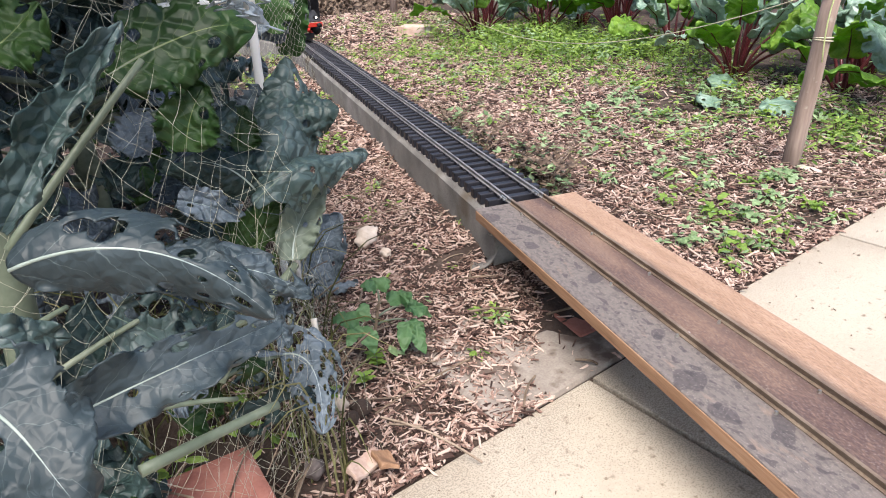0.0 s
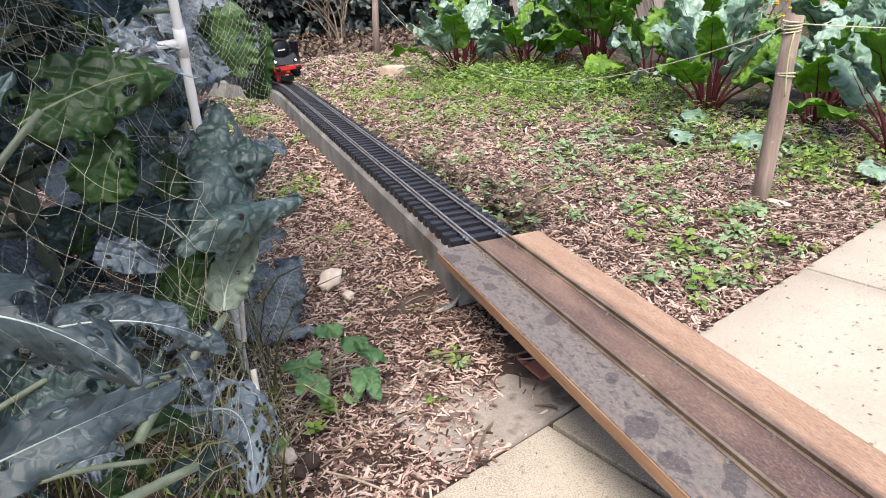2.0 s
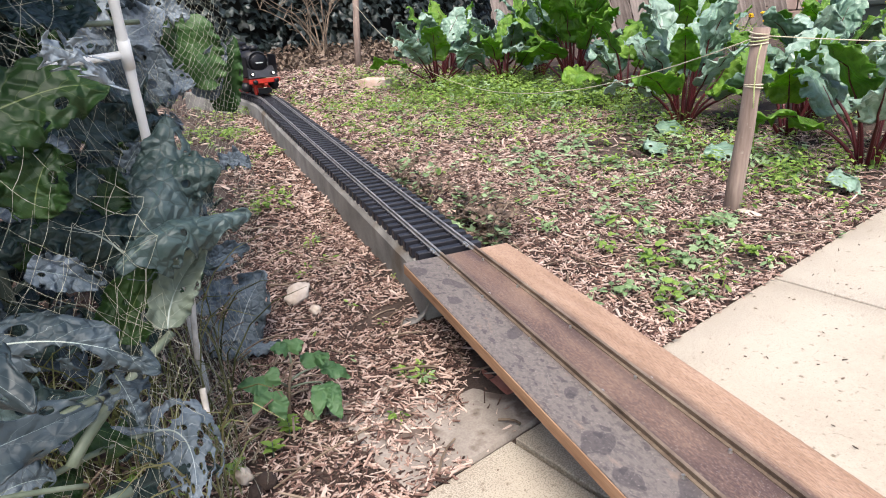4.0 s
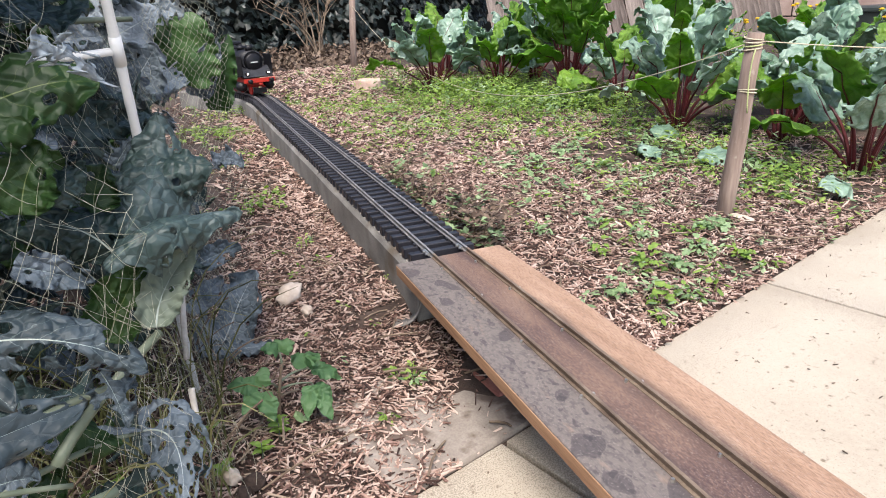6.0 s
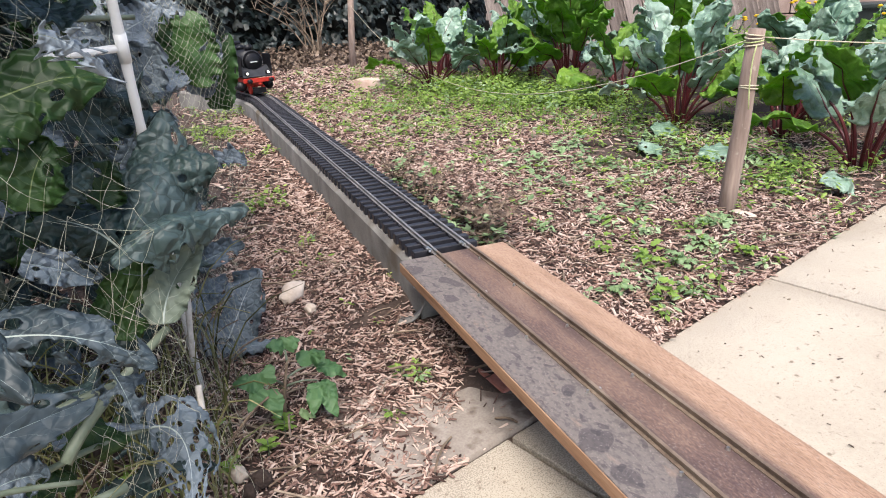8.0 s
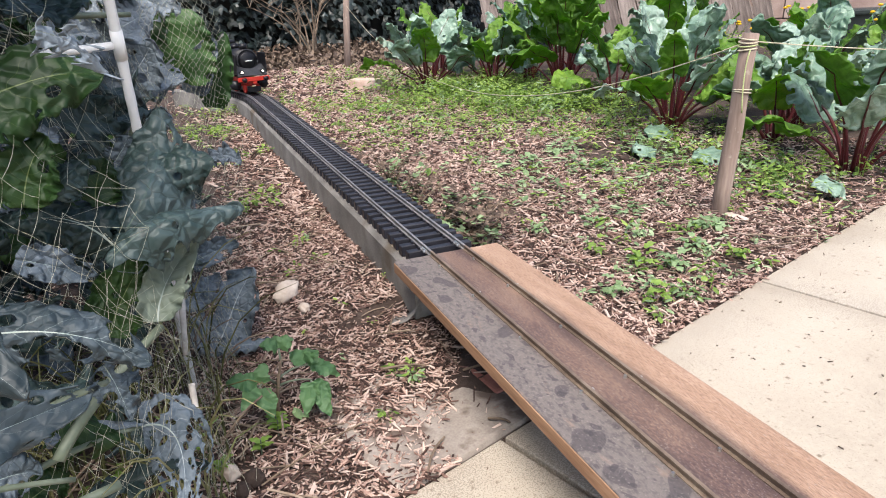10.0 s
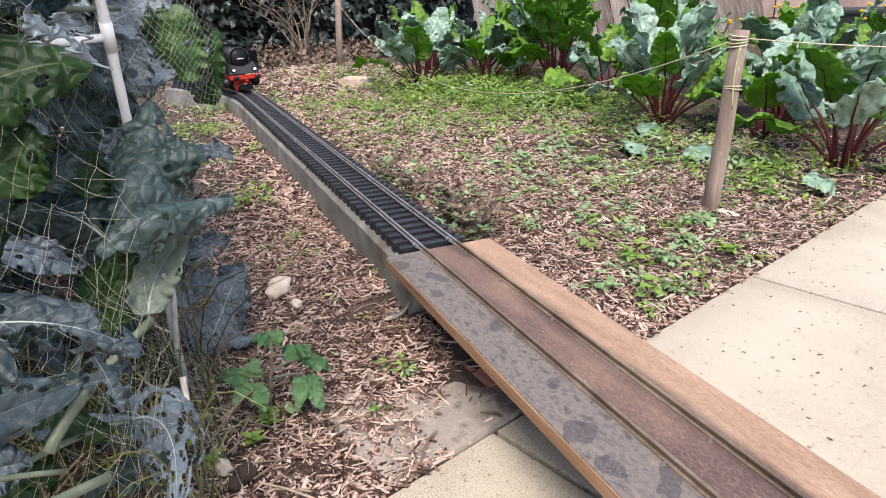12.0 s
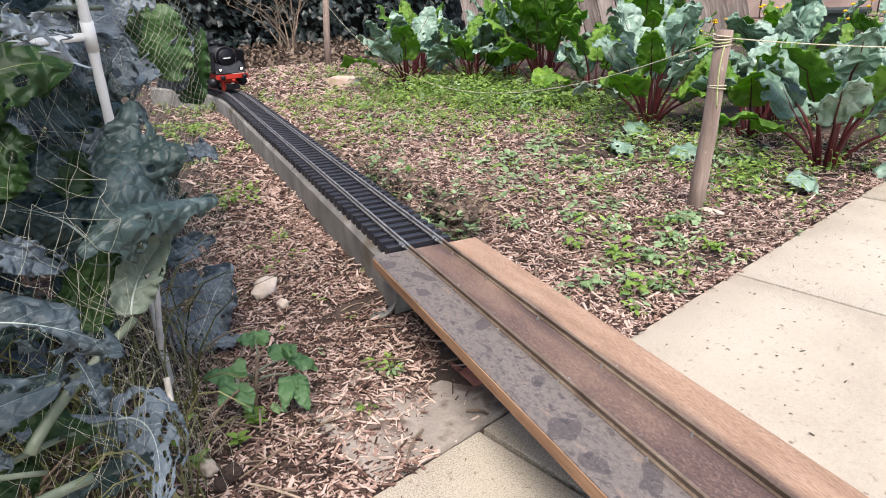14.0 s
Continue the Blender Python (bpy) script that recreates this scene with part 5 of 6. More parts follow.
def build_weeds():
    r = random.Random(21)
    green, grey = Heap(), Heap()
    patches = [  # x, y, spread, count, leaf size, height, leaves, share of grey-green
        (0.46, 0.14, 0.10, 22, 0.0125, 0.022, 8, 0.75), (0.60, 0.10, 0.07, 14, 0.012, 0.022, 8, 0.7), (0.40, 0.06, 0.05, 10, 0.012, 0.025, 9, 0.4), (0.60, 0.24, 0.11, 24, 0.012, 0.018, 7, 0.8),
        (0.80, 0.55, 0.14, 40, 0.018, 0.024, 7, 0.8), (0.98, 0.58, 0.12, 34, 0.020, 0.025, 7, 0.8), (0.70, 0.84, 0.10, 14, 0.018, 0.025, 6, 0.8),
        (1.05, 0.20, 0.10, 42, 0.017, 0.045, 9, 0.2), (1.15, 0.33, 0.13, 46, 0.017, 0.040, 9, 0.3), (1.30, 0.55, 0.16, 50, 0.017, 0.030, 8, 0.5), (0.95, 0.32, 0.10, 26, 0.014, 0.025, 7, 0.4),
        (1.20, 1.20, 0.24, 230, 0.014, 0.022, 8, 0.1), (1.42, 1.45, 0.24, 280, 0.014, 0.026, 9, 0.1), (1.05, 1.62, 0.18, 90, 0.013, 0.018, 8, 0.1), (1.25, 1.85, 0.20, 100, 0.014, 0.020, 8, 0.1), (1.62, 1.75, 0.22, 330, 0.019, 0.085, 11, 0.1), (1.60, 1.25, 0.20, 280, 0.018, 0.070, 11, 0.2), (1.35, 0.75, 0.12, 60, 0.018, 0.05, 9, 0.3), (0.95, 1.20, 0.16, 40, 0.014, 0.018, 7, 0.2), (1.00, 2.05, 0.14, 50, 0.014, 0.020, 8, 0.1), (0.90, 2.40, 0.20, 40, 0.014, 0.020, 7, 0.2), (1.4, 2.9, 0.3, 60, 0.015, 0.02, 7, 0.3), (1.75, 2.6, 0.25, 90, 0.018, 0.05, 8, 0.2),
        (0.45, 1.80, 0.08, 40, 0.014, 0.026, 9, 0.0), (0.18, 0.87, 0.025, 9, 0.014, 0.030, 9, 0.0), (0.30, 1.35, 0.07, 18, 0.013, 0.020, 7, 0.2), (0.08, 0.95, 0.06, 14, 0.014, 0.02, 7, 0.3), (0.64, 2.10, 0.04, 14, 0.017, 0.045, 9, 0.1),
        (0.124, 0.60, 0.012, 3, 0.010, 0.02, 7, 0.3), (0.152, 0.425, 0.006, 2, 0.010, 0.03, 6, 0.0), (0.012, 0.145, 0.012, 4, 0.011, 0.016, 7, 0.3), (-0.07, 0.104, 0.006, 2, 0.008, 0.012, 6, 0.1), (0.02, 0.33, 0.05, 6, 0.008, 0.012, 6, 0.2), (0.06, 0.52, 0.05, 6, 0.009, 0.012, 6, 0.3),
        (-0.30, 0.16, 0.06, 6, 0.014, 0.03, 7, 0.3), (-0.36, 0.09, 0.03, 5, 0.018, 0.04, 7, 0.0), (1.7, 0.2, 0.3, 110, 0.018, 0.05, 9, 0.3), (1.35, -0.0, 0.12, 20, 0.015, 0.02, 7, 0.4)]
    for x, y, sp, count, size, height, leaves, share in patches:
        for _ in range(count):
            px, py = r.gauss(x, sp), r.gauss(y, sp)
            if blocked(px, py):
                continue
            sprig(grey if r.random() < share else green, px, py, r.randint(max(3, leaves - 3), leaves + 2), size * r.uniform(0.7, 1.2), height, r)
    for _ in range(700):
        px, py = r.uniform(0.2, 2.4), r.uniform(0.03, 3.2)
        if not blocked(px, py) and noise.noise(Vector((px * 2.3, py * 2.3, 8))) > -0.15:
            sprig(grey if r.random() < 0.4 else green, px, py, r.randint(3, 7), 0.012, 0.015, r)
    green.done("green_weeds", M_WEED, "small bright green weeds growing through the wood chips", "weeds")
    grey.done("grey_green_weeds", M_WEEDBLUE, "low grey-green weed rosettes among wood chips", "weeds")
    # larger single weeds that stand out
    for k, (x, y) in enumerate([(0.446, 0.223), (0.556, 0.222), (0.482, 0.101), (0.582, 0.054), (0.461, 0.358), (0.334, 0.108), (0.362, 0.054), (0.551, 0.315), (0.573, 0.126), (0.456, 0.144), (0.822, 0.716), (0.927, 0.732), (0.911, 0.566), (1.037, 0.460), (1.006, 0.740)]):
        weed = tagged(empty("weed", (x, y, ground_z(x, y))), "leafy green weed growing in wood chips", "weed", "single weeds")
        size = r.uniform(0.013, 0.021)
        for i in range(r.randint(8, 13)):
            a = i * 2.4 + r.uniform(-0.3, 0.3)
            lift = r.uniform(0.004, 0.030) * (1 - i / 16)
            c = Vector((math.cos(a) * 0.006, math.sin(a) * 0.006, 0.006 + lift))
            d = Vector((math.cos(a), math.sin(a), r.uniform(-0.15, 0.45))) * size * r.uniform(0.7, 1.2)
            v, f, uv, mid, _ = leaf_mesh(c, c + d, size * r.uniform(0.5, 0.75), 0.003, 0.0015, 0, Vector((0, 0, 1)), 9, 6, 0.75, 0.15, seed=700 + k * 17 + i, puff=0.0008)
            put_mesh("leaf", v, f, M_WEED if k % 3 == 0 else M_WEEDBLUE, weed, "", True, uv)
    thistle = tagged(empty("thistle", (0.686, 0.160, 0.004)), "pale grey-green jagged thistle rosette on the chips", "weed")
    for i in range(9):
        a = i * 0.70
        d = Vector((math.cos(a), math.sin(a), 0.25)) * r.uniform(0.035, 0.05)
        v, f, uv, mid, _ = leaf_mesh(Vector((0, 0, 0.004)), d, 0.016, 0.006, 0.003, 0, Vector((0, 0, 1)), 26, 6, 0.75, 1.1, seed=900 + i, puff=0.0008)
        put_mesh("leaf", v, f, M_WEEDBLUE, thistle, "", True, uv)
    # dry reddish stems beside the track
    for cx, cy, k in [(0.36, 0.50, 1), (0.40, 0.64, 2), (0.34, 0.38, 3), (0.45, 0.80, 4), (0.40, 0.45, 5)]:
        tuft = tagged(empty("dry_weed", (cx, cy, ground_z(cx, cy))), "dry reddish-brown weed clump beside the track", "dry weed", "dry weeds")
        for i in range(17):
            top = Vector((r.uniform(-0.08, 0.08), r.uniform(-0.08, 0.08), r.uniform(0.02, 0.085)))
            path = bend((r.uniform(-0.02, 0.02), r.uniform(-0.02, 0.02), -0.005), (top.x * 0.3, top.y * 0.3, top.z), top, 6)
            st = put_mesh("stem", *tube(path, [0.0013, 0.0012, 0.0011, 0.001, 0.0008, 0.0005], 4), M_DEADSTEM, tuft)
            lh = Heap()
            for p in path[1:]:
                for _ in range(4):
                    a = r.uniform(0, 6.283)
                    d = Vector((math.cos(a), math.sin(a), r.uniform(-0.3, 0.6))) * r.uniform(0.008, 0.018)
                    sd = d.cross(Vector((0, 0, 1))).normalized() * d.length * 0.3
                    lh.add([p, p + d * 0.5 + sd, p + d, p + d * 0.5 - sd], [(0, 1, 2, 3)])
            lh.done("dry_leaves", M_LITTER if (i + k) % 4 else M_WEEDBLUE, "", "", parent=st)


def build_seedling():
    plant = tagged(empty("tomato_seedling", (-0.148, 0.180, ground_z(-0.148, 0.180))), "young green tomato seedling with a purplish stem", "seedling")
    plant.scale = (0.86, 0.86, 0.86)
    stem = bend((0, 0, -0.005), (-0.002, -0.008, 0.04), (0.008, -0.012, 0.080), 8)
    put_mesh("stem", *tube(stem, [0.0028, 0.0027, 0.0025, 0.0023, 0.0021, 0.0019, 0.0017, 0.0014], 8), M_DEADSTEM, plant, "purplish brown stem", True)
    arms = [((0.000, -0.008, 0.052), (-0.026, -0.025, 0.068), ((-0.058, -0.042, 0.060), (-0.026, -0.050, 0.042), (-0.058, -0.008, 0.082), (-0.012, -0.012, 0.090))),
            ((0.002, -0.008, 0.056), (0.040, -0.012, 0.062), ((0.078, -0.024, 0.040), (0.062, 0.012, 0.068), (0.050, -0.020, 0.082), (0.030, 0.010, 0.078))),
            ((0.000, -0.006, 0.046), (0.036, -0.026, 0.050), ((0.024, -0.044, 0.030), (0.012, -0.052, 0.026), (0.038, -0.062, 0.018), (0.046, -0.048, 0.024))),
            ((0.008, -0.012, 0.078), (0.010, -0.006, 0.092), ((-0.010, 0.000, 0.108), (0.030, -0.004, 0.104), (0.010, 0.018, 0.100)))]
    for k, (a, b, tips) in enumerate(arms):
        arm = put_mesh("branch", *tube(bend(a, ((a[0] + b[0]) / 2, (a[1] + b[1]) / 2, max(a[2], b[2]) + 0.006), b, 6), [0.0016, 0.0015, 0.0014, 0.0012, 0.001, 0.0008], 6), M_STEM, plant, "", True)
        for i, t in enumerate(tips):
            c = Vector(b).lerp(Vector(t), 0.10)
            v, f, uv, mid, _ = leaf_mesh(c, Vector(t), 0.019 + 0.003 * ((i + k) % 3), 0.004, 0.002, 0, Vector((-0.2, -0.4, 0.9)), 16, 8, 0.62, 0.14, seed=300 + k * 7 + i, puff=0.0008)
            lf = put_mesh("leaflet", v, f, M_TOMATO, arm, "", True, uv)
            put_mesh("leaf_stalk", *tube([Vector(b), c], 0.0006, 5), M_STEM, arm)
    for x, y in [(-0.160, 0.160), (-0.163, 0.150), (-0.190, 0.131), (-0.230, 0.127)]:
        sprout = tagged(empty("weed_sprout", (x, y, ground_z(x, y))), "tiny bright green weed sprout in chips", "weed", "weed sprouts")
        r = random.Random(int(-x * 1000))
        put_mesh("stem", *tube([(0, 0, -0.002), (0.001, 0, 0.018)], 0.0007, 5), M_STEM, sprout)
        for i in range(7):
            a = i * 2.4
            c = Vector((0.001, 0, 0.016 - 0.0015 * i))
            v, f, uv, mid, _ = leaf_mesh(c, c + Vector((math.cos(a) * 0.012, math.sin(a) * 0.012, r.uniform(0.0, 0.006))), 0.007, 0.001, 0.0005, 0, Vector((0, 0, 1)), 8, 4, 0.8, seed=500 + i, puff=0.0008)
            put_mesh("leaf", v, f, M_WEED, sprout, "", True, uv)


# ---- loose things ----


def chip(heap, x, y, z, l, w, h, r):
    m = Matrix.Translation((x, y, z)) @ Euler((r.gauss(0, 0.28), r.gauss(0, 0.28), r.uniform(0, 6.283))).to_matrix().to_4x4()
    t = r.uniform(0.25, 0.95)
    k = r.uniform(-0.25, 0.25) * l
    pts = [(-l / 2, -w / 2, 0), (l / 2 + k * 0.3, -w / 2 * t, 0), (l / 2, w / 2 * t, 0), (-l / 2 + k, w / 2, 0), (-l / 2, -w / 2, h), (l / 2 + k * 0.3, -w / 2 * t, h * t), (l / 2, w / 2 * t, h), (-l / 2 + k, w / 2, h * 0.8)]
    heap.add([m @ Vector(p) for p in pts], [(0, 3, 2, 1), (4, 5, 6, 7), (0, 1, 5, 4), (1, 2, 6, 5), (2, 3, 7, 6), (3, 0, 4, 7)])


def build_chips():
    r = random.Random(5)
    heap = Heap()
    zones = [(-0.34, 0.30, 0.0, 0.75, 21000, 0.55, 0.30), (-0.30, 0.20, 0.0, 0.60, 16000, 0.30, 0.30), (-0.30, 0.45, 0.75, 1.5, 7500, 0.95, 0.45), (0.0, 0.9, 1.5, 2.7, 5000, 1.3, 0.5), (0.16, 0.95, 0.0, 0.95, 27000, 0.66, 0.40), (0.45, 1.5, 0.8, 2.2, 21000, 0.92, 0.4), (0.9, 1.6, 0.0, 0.8, 4500, 0.95, 0.4), (0.7, 2.2, 2.1, 3.6, 8000, 1.6, 0.6), (-0.30, 1.5, -0.004, 0.03, 2600, 0.62, 0.4)]
    for x0, x1, y0, y1, n, size, keep in zones:
        for _ in range(n):
            x, y = r.uniform(x0, x1), r.uniform(y0, y1)
            if blocked(x, y):
                continue
            bare = noise.noise(Vector((x * 2.6 + 4, y * 2.6, 3)))
            if bare > 0.42 and r.random() < 0.6:
                continue
            # soil shows under the kale and beside the brick
            if (x + 0.29) * 0.9126 - (y + 0.035) * 0.4089 < -0.03 + r.uniform(-0.03, 0.05) and r.random() < 0.86:
                continue
            if (x - 1.12) ** 2 + (y - 0.62) ** 2 < 0.02 and r.random() < 0.8:
                continue
            # the worn grey slab stays half clear
            if -0.055 < x < 0.17 and y < 0.055 + 0.9 * max(0.0, x + 0.02) + 0.012 * noise.noise(Vector((x * 30, y * 30, 0))):
                if y < 0.15 and r.random() < 0.97:
                    continue
            big = r.random() ** 3
            l = (0.006 + 0.026 * big + r.uniform(0, 0.009)) * size
            w = r.uniform(0.0014, 0.0050) * size * (0.8 + 0.7 * big)
            chip(heap, x, y, max(ground_z(x, y), 0.0 if y < 0.008 else -1) + r.uniform(0.0, 0.006), l, w, r.uniform(0.0012, 0.003) * size, r)
    heap.done("wood_chips", M_CHIP, "pinkish brown shredded wood chip mulch over the soil", "wood chips")
    # twigs and straws
    heap = Heap()
    for _ in range(420):
        x, y = r.uniform(-0.36, 0.9), r.uniform(0.02, 1.3)
        if blocked(x, y):
            continue
        a, l = r.uniform(0, 6.283), r.uniform(0.02, 0.075)
        z = ground_z(x, y) + 0.008
        p, q = Vector((x, y, z)), Vector((x + math.cos(a) * l, y + math.sin(a) * l, z + r.uniform(-0.004, 0.008)))
        if blocked(q.x, q.y):
            continue
        m = (p + q) / 2 + Vector((r.uniform(-0.006, 0.006), r.uniform(-0.006, 0.006), r.uniform(0, 0.006)))
        heap.add(*tube(bend(p, m, q, 4), r.uniform(0.0006, 0.0016), 4))
    # dead stalks under the kale
    for _ in range(230):
        x, y = r.uniform(-0.52, -0.13), r.uniform(0.03, 0.55)
        if (x + 0.31) * 0.90 - (y + 0.08) * 0.49 > 0.03:
            continue
        a, l = r.uniform(0, 6.283), r.uniform(0.03, 0.10)
        z = ground_z(x, y) + r.uniform(0.002, 0.05)
        p, q = Vector((x, y, z)), Vector((x + math.cos(a) * l, y + math.sin(a) * l, max(0.006, z + r.uniform(-0.05, 0.06))))
        heap.add(*tube(bend(p, (p + q) / 2 + Vector((0, 0, r.uniform(0, 0.02))), q, 5), r.uniform(0.0005, 0.0014), 4))
    heap.done("dead_stalks", M_DEADSTEM, "thin dry straw and twigs lying on the soil", "straw")
    # crumbs and leaf bits on the paving
    heap = Heap()
    for _ in range(150):
        x, y = r.uniform(-0.3, 1.6), -abs(r.gauss(0, 0.16)) - 0.004
        q = x * TRACK_SIDE.x + y * TRACK_SIDE.y - MID_Q
        if abs(q) < 0.09:
            continue
        chip(heap, x, y, 0.0012, r.uniform(0.0015, 0.006), r.uniform(0.0008, 0.002), 0.0008, r)
    heap.done("paving_crumbs", M_LITTER, "tiny crumbs and leaf bits on the paving", "debris")


def stone(name, at, size, mat, label, seed, group=""):
    bm = bmesh.new()
    bmesh.ops.create_icosphere(bm, subdivisions=3, radius=1)
    for v in bm.verts:
        k = 1 + 0.38 * noise.noise(v.co * 1.5 + Vector((seed * 3.7, 0, 0))) + 0.12 * noise.noise(v.co * 5 + Vector((0, seed, 0)))
        v.co = Vector((v.co.x * size[0] * k, v.co.y * size[1] * k, v.co.z * size[2] * k))
    ob = part(name, bm, mat, None, "", True)
    ob.matrix_basis = pose(*at, 0, 0, seed * 37)
    tagged(ob, label, name, group)


def build_loose():
    stone("stone", (-0.006, 0.425, 0.020), (0.028, 0.015, 0.012), M_STONE, "pale rounded stone lying on the wood chips", 1)
    stone("stone", (-0.012, 0.365, 0.016), (0.009, 0.008, 0.007), M_STONE, "small pale stone lying on the chips", 2)
    stone("pebble", (-0.226, 0.118, 0.012), (0.009, 0.007, 0.008), M_STONE, "whitish pebble beside a weed sprout", 3)
    stone("clod", (-0.212, 0.100, 0.010), (0.010, 0.009, 0.008), M_SOIL, "dark clod of earth beside the pebble", 4, "clods")
    stone("clod", (-0.226, 0.094, 0.008), (0.008, 0.007, 0.007), M_SOIL, "dark clod of earth beside the pebble", 5, "clods")
    stone("stone", (-0.286, 0.054, 0.012), (0.010, 0.009, 0.009), M_DARKSTONE, "round grey stone on dark soil", 6)
    stone("stone", (0.762, 0.145, 0.008), (0.026, 0.014, 0.007), M_STONE, "flat pale stone at the stake's foot", 7)
    stone("clod", (1.10, 0.60, 0.012), (0.028, 0.024, 0.012), M_SOIL, "dark clod of dug earth", 8, "clods")
    stone("clod", (1.19, 0.66, 0.012), (0.024, 0.02, 0.011), M_SOIL, "dark clod of dug earth", 9, "clods")
    stone("clod", (1.22, 1.10, 0.012), (0.03, 0.022, 0.011), M_SOIL, "dark clod of dug earth", 10, "clods")
    r = random.Random(77)
    for i in range(9):
        stone("clod", (r.uniform(1.0, 1.35), r.uniform(0.5, 0.85), 0.006), (r.uniform(0.008, 0.02), r.uniform(0.008, 0.018), r.uniform(0.006, 0.012)), M_SOIL, "dark clod of dug earth", 20 + i, "clods")
    # near red brick by the paving
    ob = part("brick", box(0.21, 0.092, 0.062, (0, 0, 0), 0.004, cuts=4, wobble=0.0015), M_BRICK)
    ob.matrix_basis = pose(-0.4365, 0.0440, 0.014, 0, 0, -4)
    tagged(ob, "worn red brick lying on soil beside the paving", "brick")
    # brick piece under the plank
    ob = part("brick", box(0.06, 0.10, 0.03, (0, 0, 0), 0.004, cuts=3, wobble=0.002), M_BRICK)
    ob.matrix_basis = pose(0.083, 0.098, -0.012, 0, 3, -8)
    tagged(ob, "broken red brick sunk in soil under the plank", "brick")
    ob = part("brick", box(0.175, 0.085, 0.058, (0, 0, 0), 0.005, cuts=4, wobble=0.002), M_PALEBRICK)
    ob.matrix_basis = pose(1.432, 2.305, 0.027, 0, 0, -64)
    tagged(ob, "pale pinkish brick lying on the weedy ground", "brick")
    # curled metal strip at the concrete's foot
    pts = bend((0.062, 0.262, 0.008), (0.085, 0.245, 0.004), (0.100, 0.250, 0.034), 9)
    v = [p + Vector((0.012, 0.012, 0)) * k for p in pts for k in (-0.6, 0.6)]
    ob = put_mesh("scrap_flap", v, [(2 * i, 2 * i + 1, 2 * i + 3, 2 * i + 2) for i in range(8)], M_CONC, None, "", True)
    thicken(ob, 0.002)
    tagged(ob, "curled grey scrap of membrane at the concrete's foot", "scrap")
    # bark pieces
    for k, (x, y, a) in enumerate([(-0.250, 0.030, 20), (-0.236, 0.020, 80)]):
        ob = part("bark_piece", box(0.040 - 0.012 * k, 0.016, 0.006, (0, 0, 0), 0.002, cuts=3, wobble=0.003), M_PALEBRICK if k == 0 else M_PLY)
        ob.matrix_basis = pose(x, y, 0.012 + 0.004 * k, 20, 12, a)
        tagged(ob, "curled pale piece of bark on the soil", "bark", "bark pieces")
    # dark trough and flowers by the wall
    trough = tagged(empty("planter_trough", (3.70, 1.05, 0)), "dark green plastic planter trough near the wall", "planter")
    trough.matrix_basis = pose(3.72, 1.06, 0, 0, 0, -58)
    bm = box(0.42, 0.22, 0.26, (0, 0, 0.13), 0.01)
    for v in bm.verts:
        k = 0.86 + 0.14 * v.co.z / 0.26
        v.co.x *= k
        v.co.y *= k
    part("body", bm, M_POT, trough)
    part("rim", box(0.45, 0.25, 0.03, (0, 0, 0.262), 0.008), M_POT, trough)
    r = random.Random(9)
    for k, (x, y, h) in enumerate([(2.512, 1.41, 0.30), (2.733, 1.218, 0.27), (3.287, 1.213, 0.25), (3.36, 1.13, 0.31), (3.50, 0.76, 0.33)]):
        pl = tagged(empty("marigold", (x, y, 0)), "yellow-flowered marigold with thin green leaves", "flower", "marigolds")
        for i in range(9):
            top = Vector((r.uniform(-0.12, 0.12), r.uniform(-0.12, 0.12), h * r.uniform(0.68, 0.98)))
            st = put_mesh("stem", *tube(bend((0, 0, 0), (top.x * 0.3, top.y * 0.3, h * 0.6), top, 6), [0.003, 0.003, 0.0026, 0.0024, 0.002, 0.0018], 5), M_STEM, pl)
            bm = bmesh.new()
            bmesh.ops.create_icosphere(bm, subdivisions=3, radius=1)
            for v in bm.verts:
                a = math.atan2(v.co.y, v.co.x)
                k = 0.011 * (1 + 0.16 * math.cos(9 * a) * (1 - v.co.z ** 2))
                v.co = top + Vector((v.co.x * k, v.co.y * k, v.co.z * 0.006 + 0.002))
            part("bloom", bm, M_YELLOW, st, "yellow flower head")
            lh = Heap()
            for _ in range(14):
                p = Vector((top.x * 0.6 + r.uniform(-0.05, 0.05), top.y * 0.6 + r.uniform(-0.05, 0.05), r.uniform(0.05, h * 0.8)))
                a = r.uniform(0, 6.283)
                d = Vector((math.cos(a), math.sin(a), 0.3)) * 0.035
                sd = Vector((-d.y, d.x, 0)) * 0.25
                lh.add([p, p + d * 0.5 + sd, p + d, p + d * 0.5 - sd], [(0, 1, 2, 3)])
            lh.done("foliage", M_WEED, "", "", parent=st)


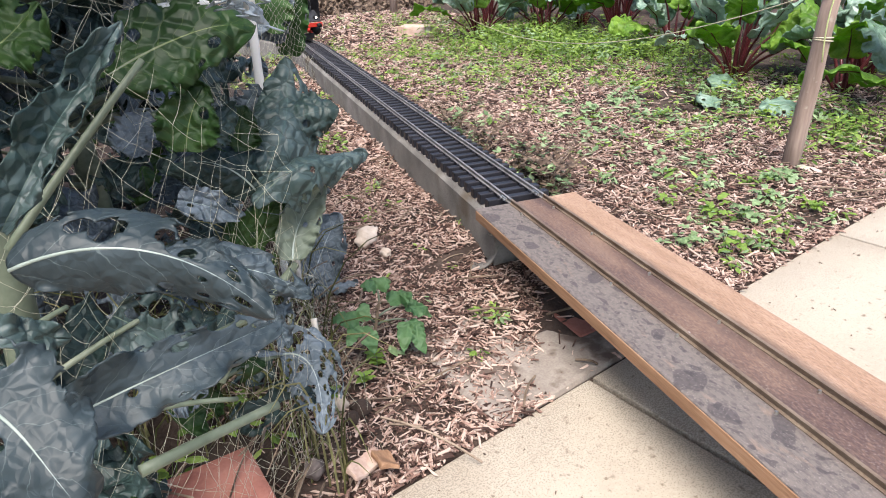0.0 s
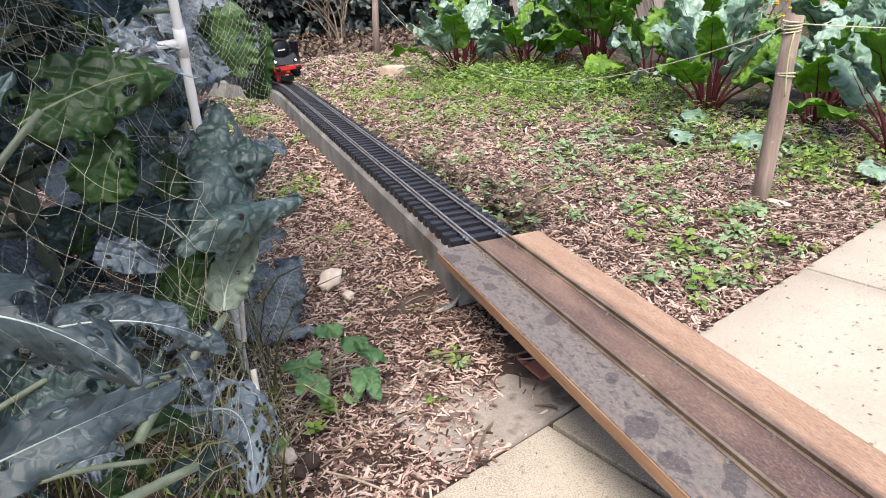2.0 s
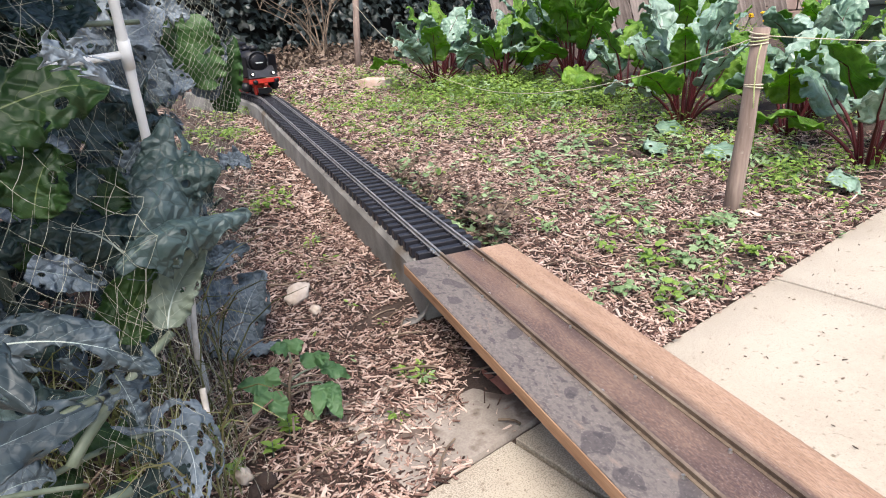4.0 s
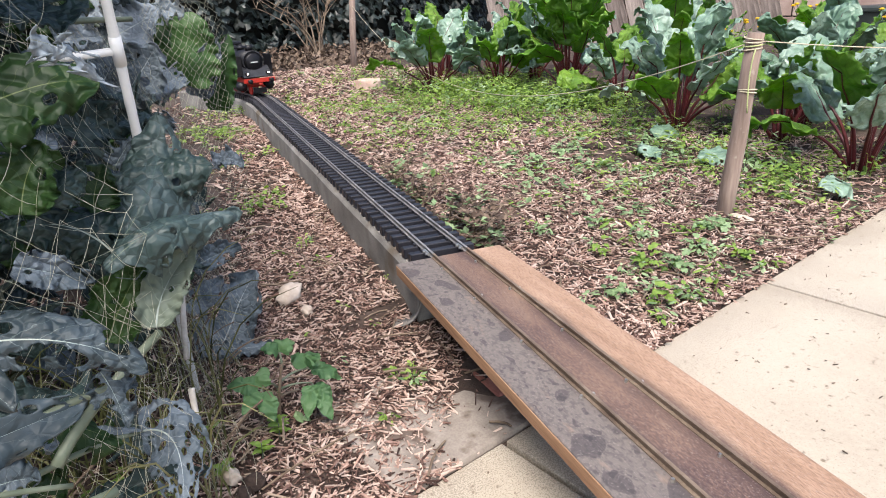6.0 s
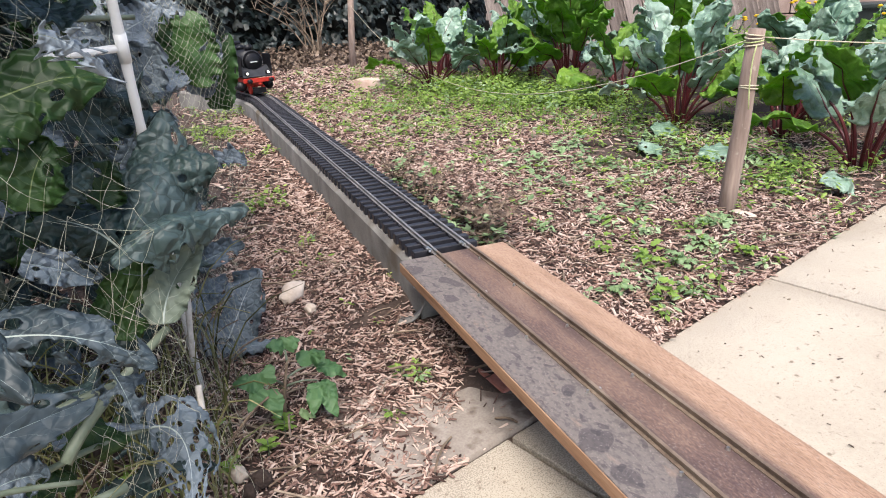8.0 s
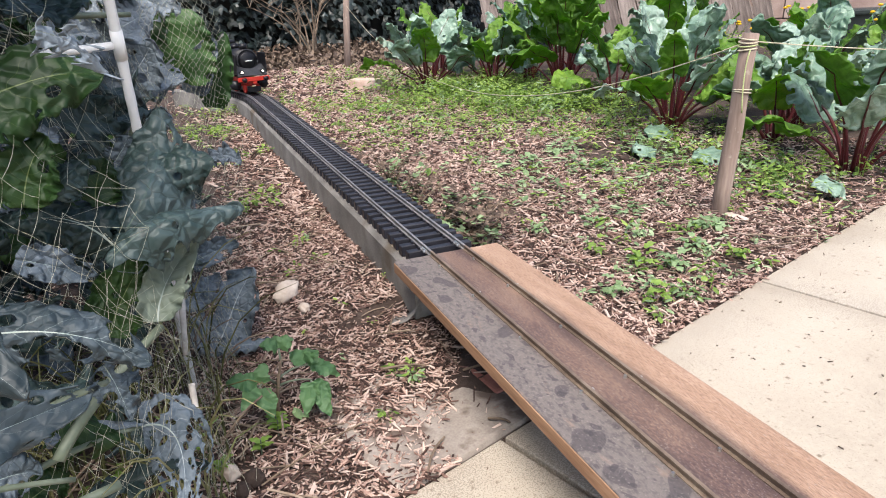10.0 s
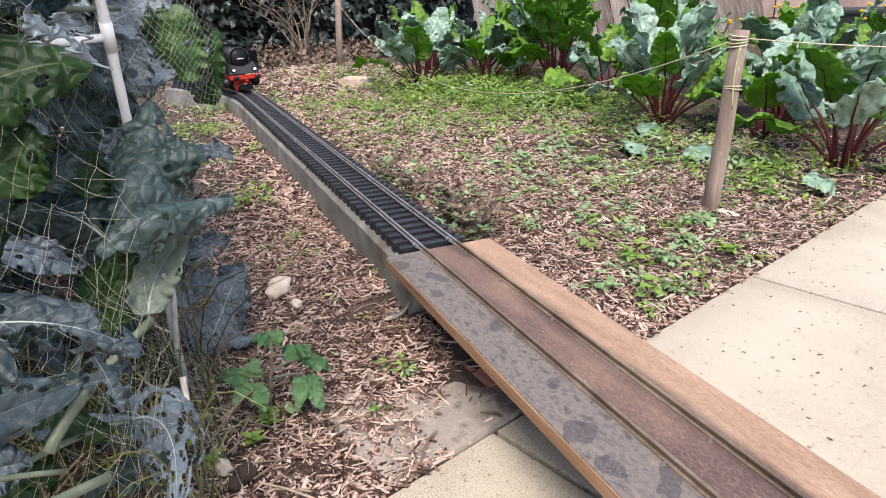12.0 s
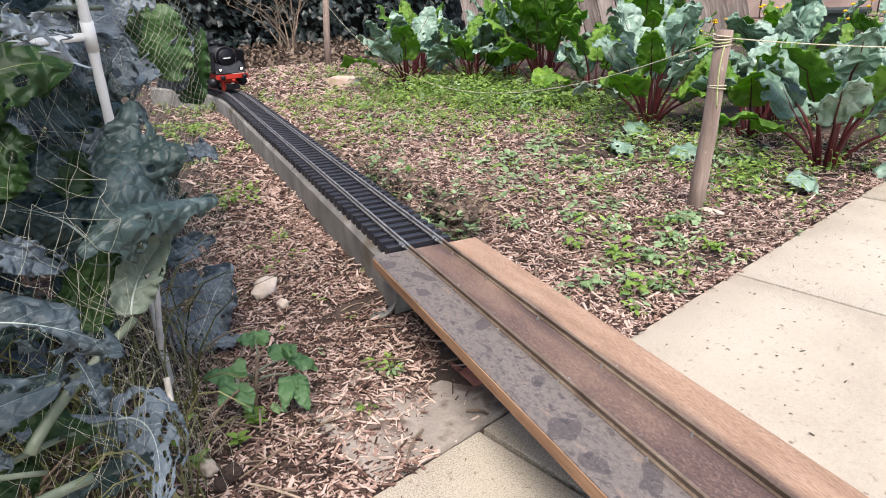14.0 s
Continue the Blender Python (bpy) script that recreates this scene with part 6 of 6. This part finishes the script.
def build_loco():
    """A black and red tender-type steam engine; x runs forward, z up from the rail heads."""
    s0 = 2.10
    a = on_track(s0, 0, 0.0987)
    b = on_track(s0 + 0.34, 0, 0.0987)
    d = (a - b).normalized()
    loco = tagged(empty("model_locomotive"), "black model steam locomotive with red frames and lit headlamps", "locomotive")
    loco.matrix_basis = Matrix.Translation(b + (a - b) * 0.5) @ Matrix.Rotation(math.atan2(d.y, d.x), 4, "Z")
    F = 0.20
    part("frame", box(0.36, 0.056, 0.030, (-0.02, 0, 0.040), 0.002), M_LOCORED, loco, "red frame")
    part("running_board", box(0.36, 0.118, 0.005, (-0.01, 0, 0.068), 0.0015), M_LOCO, loco)
    part("boiler", rod(0.041, 0.041, 0.26, (0.03, 0, 0.116), "X", 28, 0.002), M_LOCO, loco, "black boiler", True)
    sb = part("smokebox_door", rod(0.036, 0.026, 0.010, (0.165, 0, 0.116), "X", 28, 0.002), M_LOCO, loco, "", True)
    put_mesh("door_ring", *tube([(0.160, math.cos(k * 0.3142) * 0.0385, 0.116 + math.sin(k * 0.3142) * 0.0385) for k in range(21)], 0.0022, 6), M_LOCOGREY, sb, "", True)
    part("number_plate", box(0.002, 0.034, 0.008, (0.1715, 0, 0.116), 0.0005), M_LOCOGREY, sb, "pale plate with unreadable bar")
    part("plate_bar", box(0.002, 0.026, 0.003, (0.1725, 0, 0.116)), M_POLE, sb)
    part("chimney", rod(0.013, 0.015, 0.022, (0.135, 0, 0.165), "Z", 20, 0.002), M_LOCO, loco, "", True)
    part("steam_dome", rod(0.020, 0.013, 0.022, (0.05, 0, 0.164), "Z", 20, 0.005), M_LOCO, loco, "", True)
    part("sand_dome", rod(0.018, 0.012, 0.018, (-0.02, 0, 0.162), "Z", 20, 0.004), M_LOCO, loco, "", True)
    part("feed_pump", box(0.05, 0.018, 0.03, (0.09, 0.048, 0.10), 0.003), M_LOCOGREY, loco)
    cab = part("cab", box(0.075, 0.122, 0.10, (-0.145, 0, 0.118), 0.003), M_LOCO, loco)
    part("cab_roof", box(0.09, 0.128, 0.014, (-0.145, 0, 0.172), 0.006), M_LOCO, cab)
    for y in (-0.03, 0.03):
        part("cab_window", box(0.002, 0.022, 0.024, (-0.106, y * 1.45, 0.145), 0.001), M_LOCOGREY, cab)
    for y in (-0.057, 0.057):
        df = part("smoke_deflector", box(0.075, 0.002, 0.068, (0.155, y, 0.106), 0.0006), M_LOCO, loco, "tall black smoke deflector plate")
        part("deflector_rim", box(0.078, 0.003, 0.003, (0.155, y, 0.1405)), M_LOCOGREY, df)
        part("handrail", rod(0.0011, 0.0011, 0.26, (0.03, y * 0.78, 0.128), "X", 6), M_LOCOGREY, loco)
        part("cylinder", rod(0.017, 0.017, 0.055, (0.135, y * 0.92, 0.030), "X", 18, 0.002), M_LOCO, loco, "", True)
        part("coupling_rod", box(0.20, 0.003, 0.006, (-0.02, y * 0.86, 0.022), 0.001), M_STEEL, loco)
        for x in (-0.12, -0.055, 0.01, 0.075):
            wh = part("driving_wheel", rod(0.029, 0.029, 0.006, (x, y * 0.44, 0.0292), "Y", 24, 0.001), M_LOCORED, loco, "red spoked driving wheel")
            part("tyre", rod(0.0295, 0.0295, 0.004, (x, y * 0.38, 0.0293), "Y", 24), M_STEEL, wh)
        wh = part("pony_wheel", rod(0.016, 0.016, 0.006, (0.165, y * 0.44, 0.0162), "Y", 20, 0.001), M_LOCORED, loco, "small red leading wheel")
        bf = part("buffer", rod(0.006, 0.006, 0.018, (F + 0.010, y * 0.72, 0.052), "X", 14), M_LOCO, loco)
        part("buffer_head", rod(0.0090, 0.0082, 0.004, (F + 0.020, y * 0.72, 0.052), "X", 20, 0.001), M_LOCO, bf, "", True)
        hl = part("headlamp", rod(0.0075, 0.0075, 0.012, (F - 0.010, y * 0.70, 0.078), "X", 16, 0.001), M_LOCO, loco, "", True)
        part("lamp_lens", rod(0.0036, 0.0034, 0.003, (F - 0.0035, y * 0.70, 0.078), "X", 16), M_LAMP, hl, "lit white lens")
    apron = part("front_apron", box(0.058, 0.112, 0.004, (0, 0, 0), 0.001, Matrix.Rotation(radians(38), 4, "Y")), M_LOCOGREY, loco)
    apron.location = (F - 0.026, 0, 0.082)
    part("buffer_beam", box(0.006, 0.120, 0.015, (F, 0, 0.053), 0.001), M_LOCORED, loco, "red buffer beam")
    part("coupling", box(0.014, 0.010, 0.007, (F + 0.006, 0, 0.040), 0.002), M_LOCORED, loco)
    part("snow_guard", box(0.004, 0.05, 0.020, (F - 0.006, 0, 0.016), 0.001), M_LOCO, loco)

# ---- put it all up ----
build_ground()
build_edging()
build_plank()
build_backdrop()
build_posts()
build_kale()
build_net()
build_chard()
build_loco()
build_seedling()
build_loose()
build_weeds()
build_chips()
build_track()
build_patio()
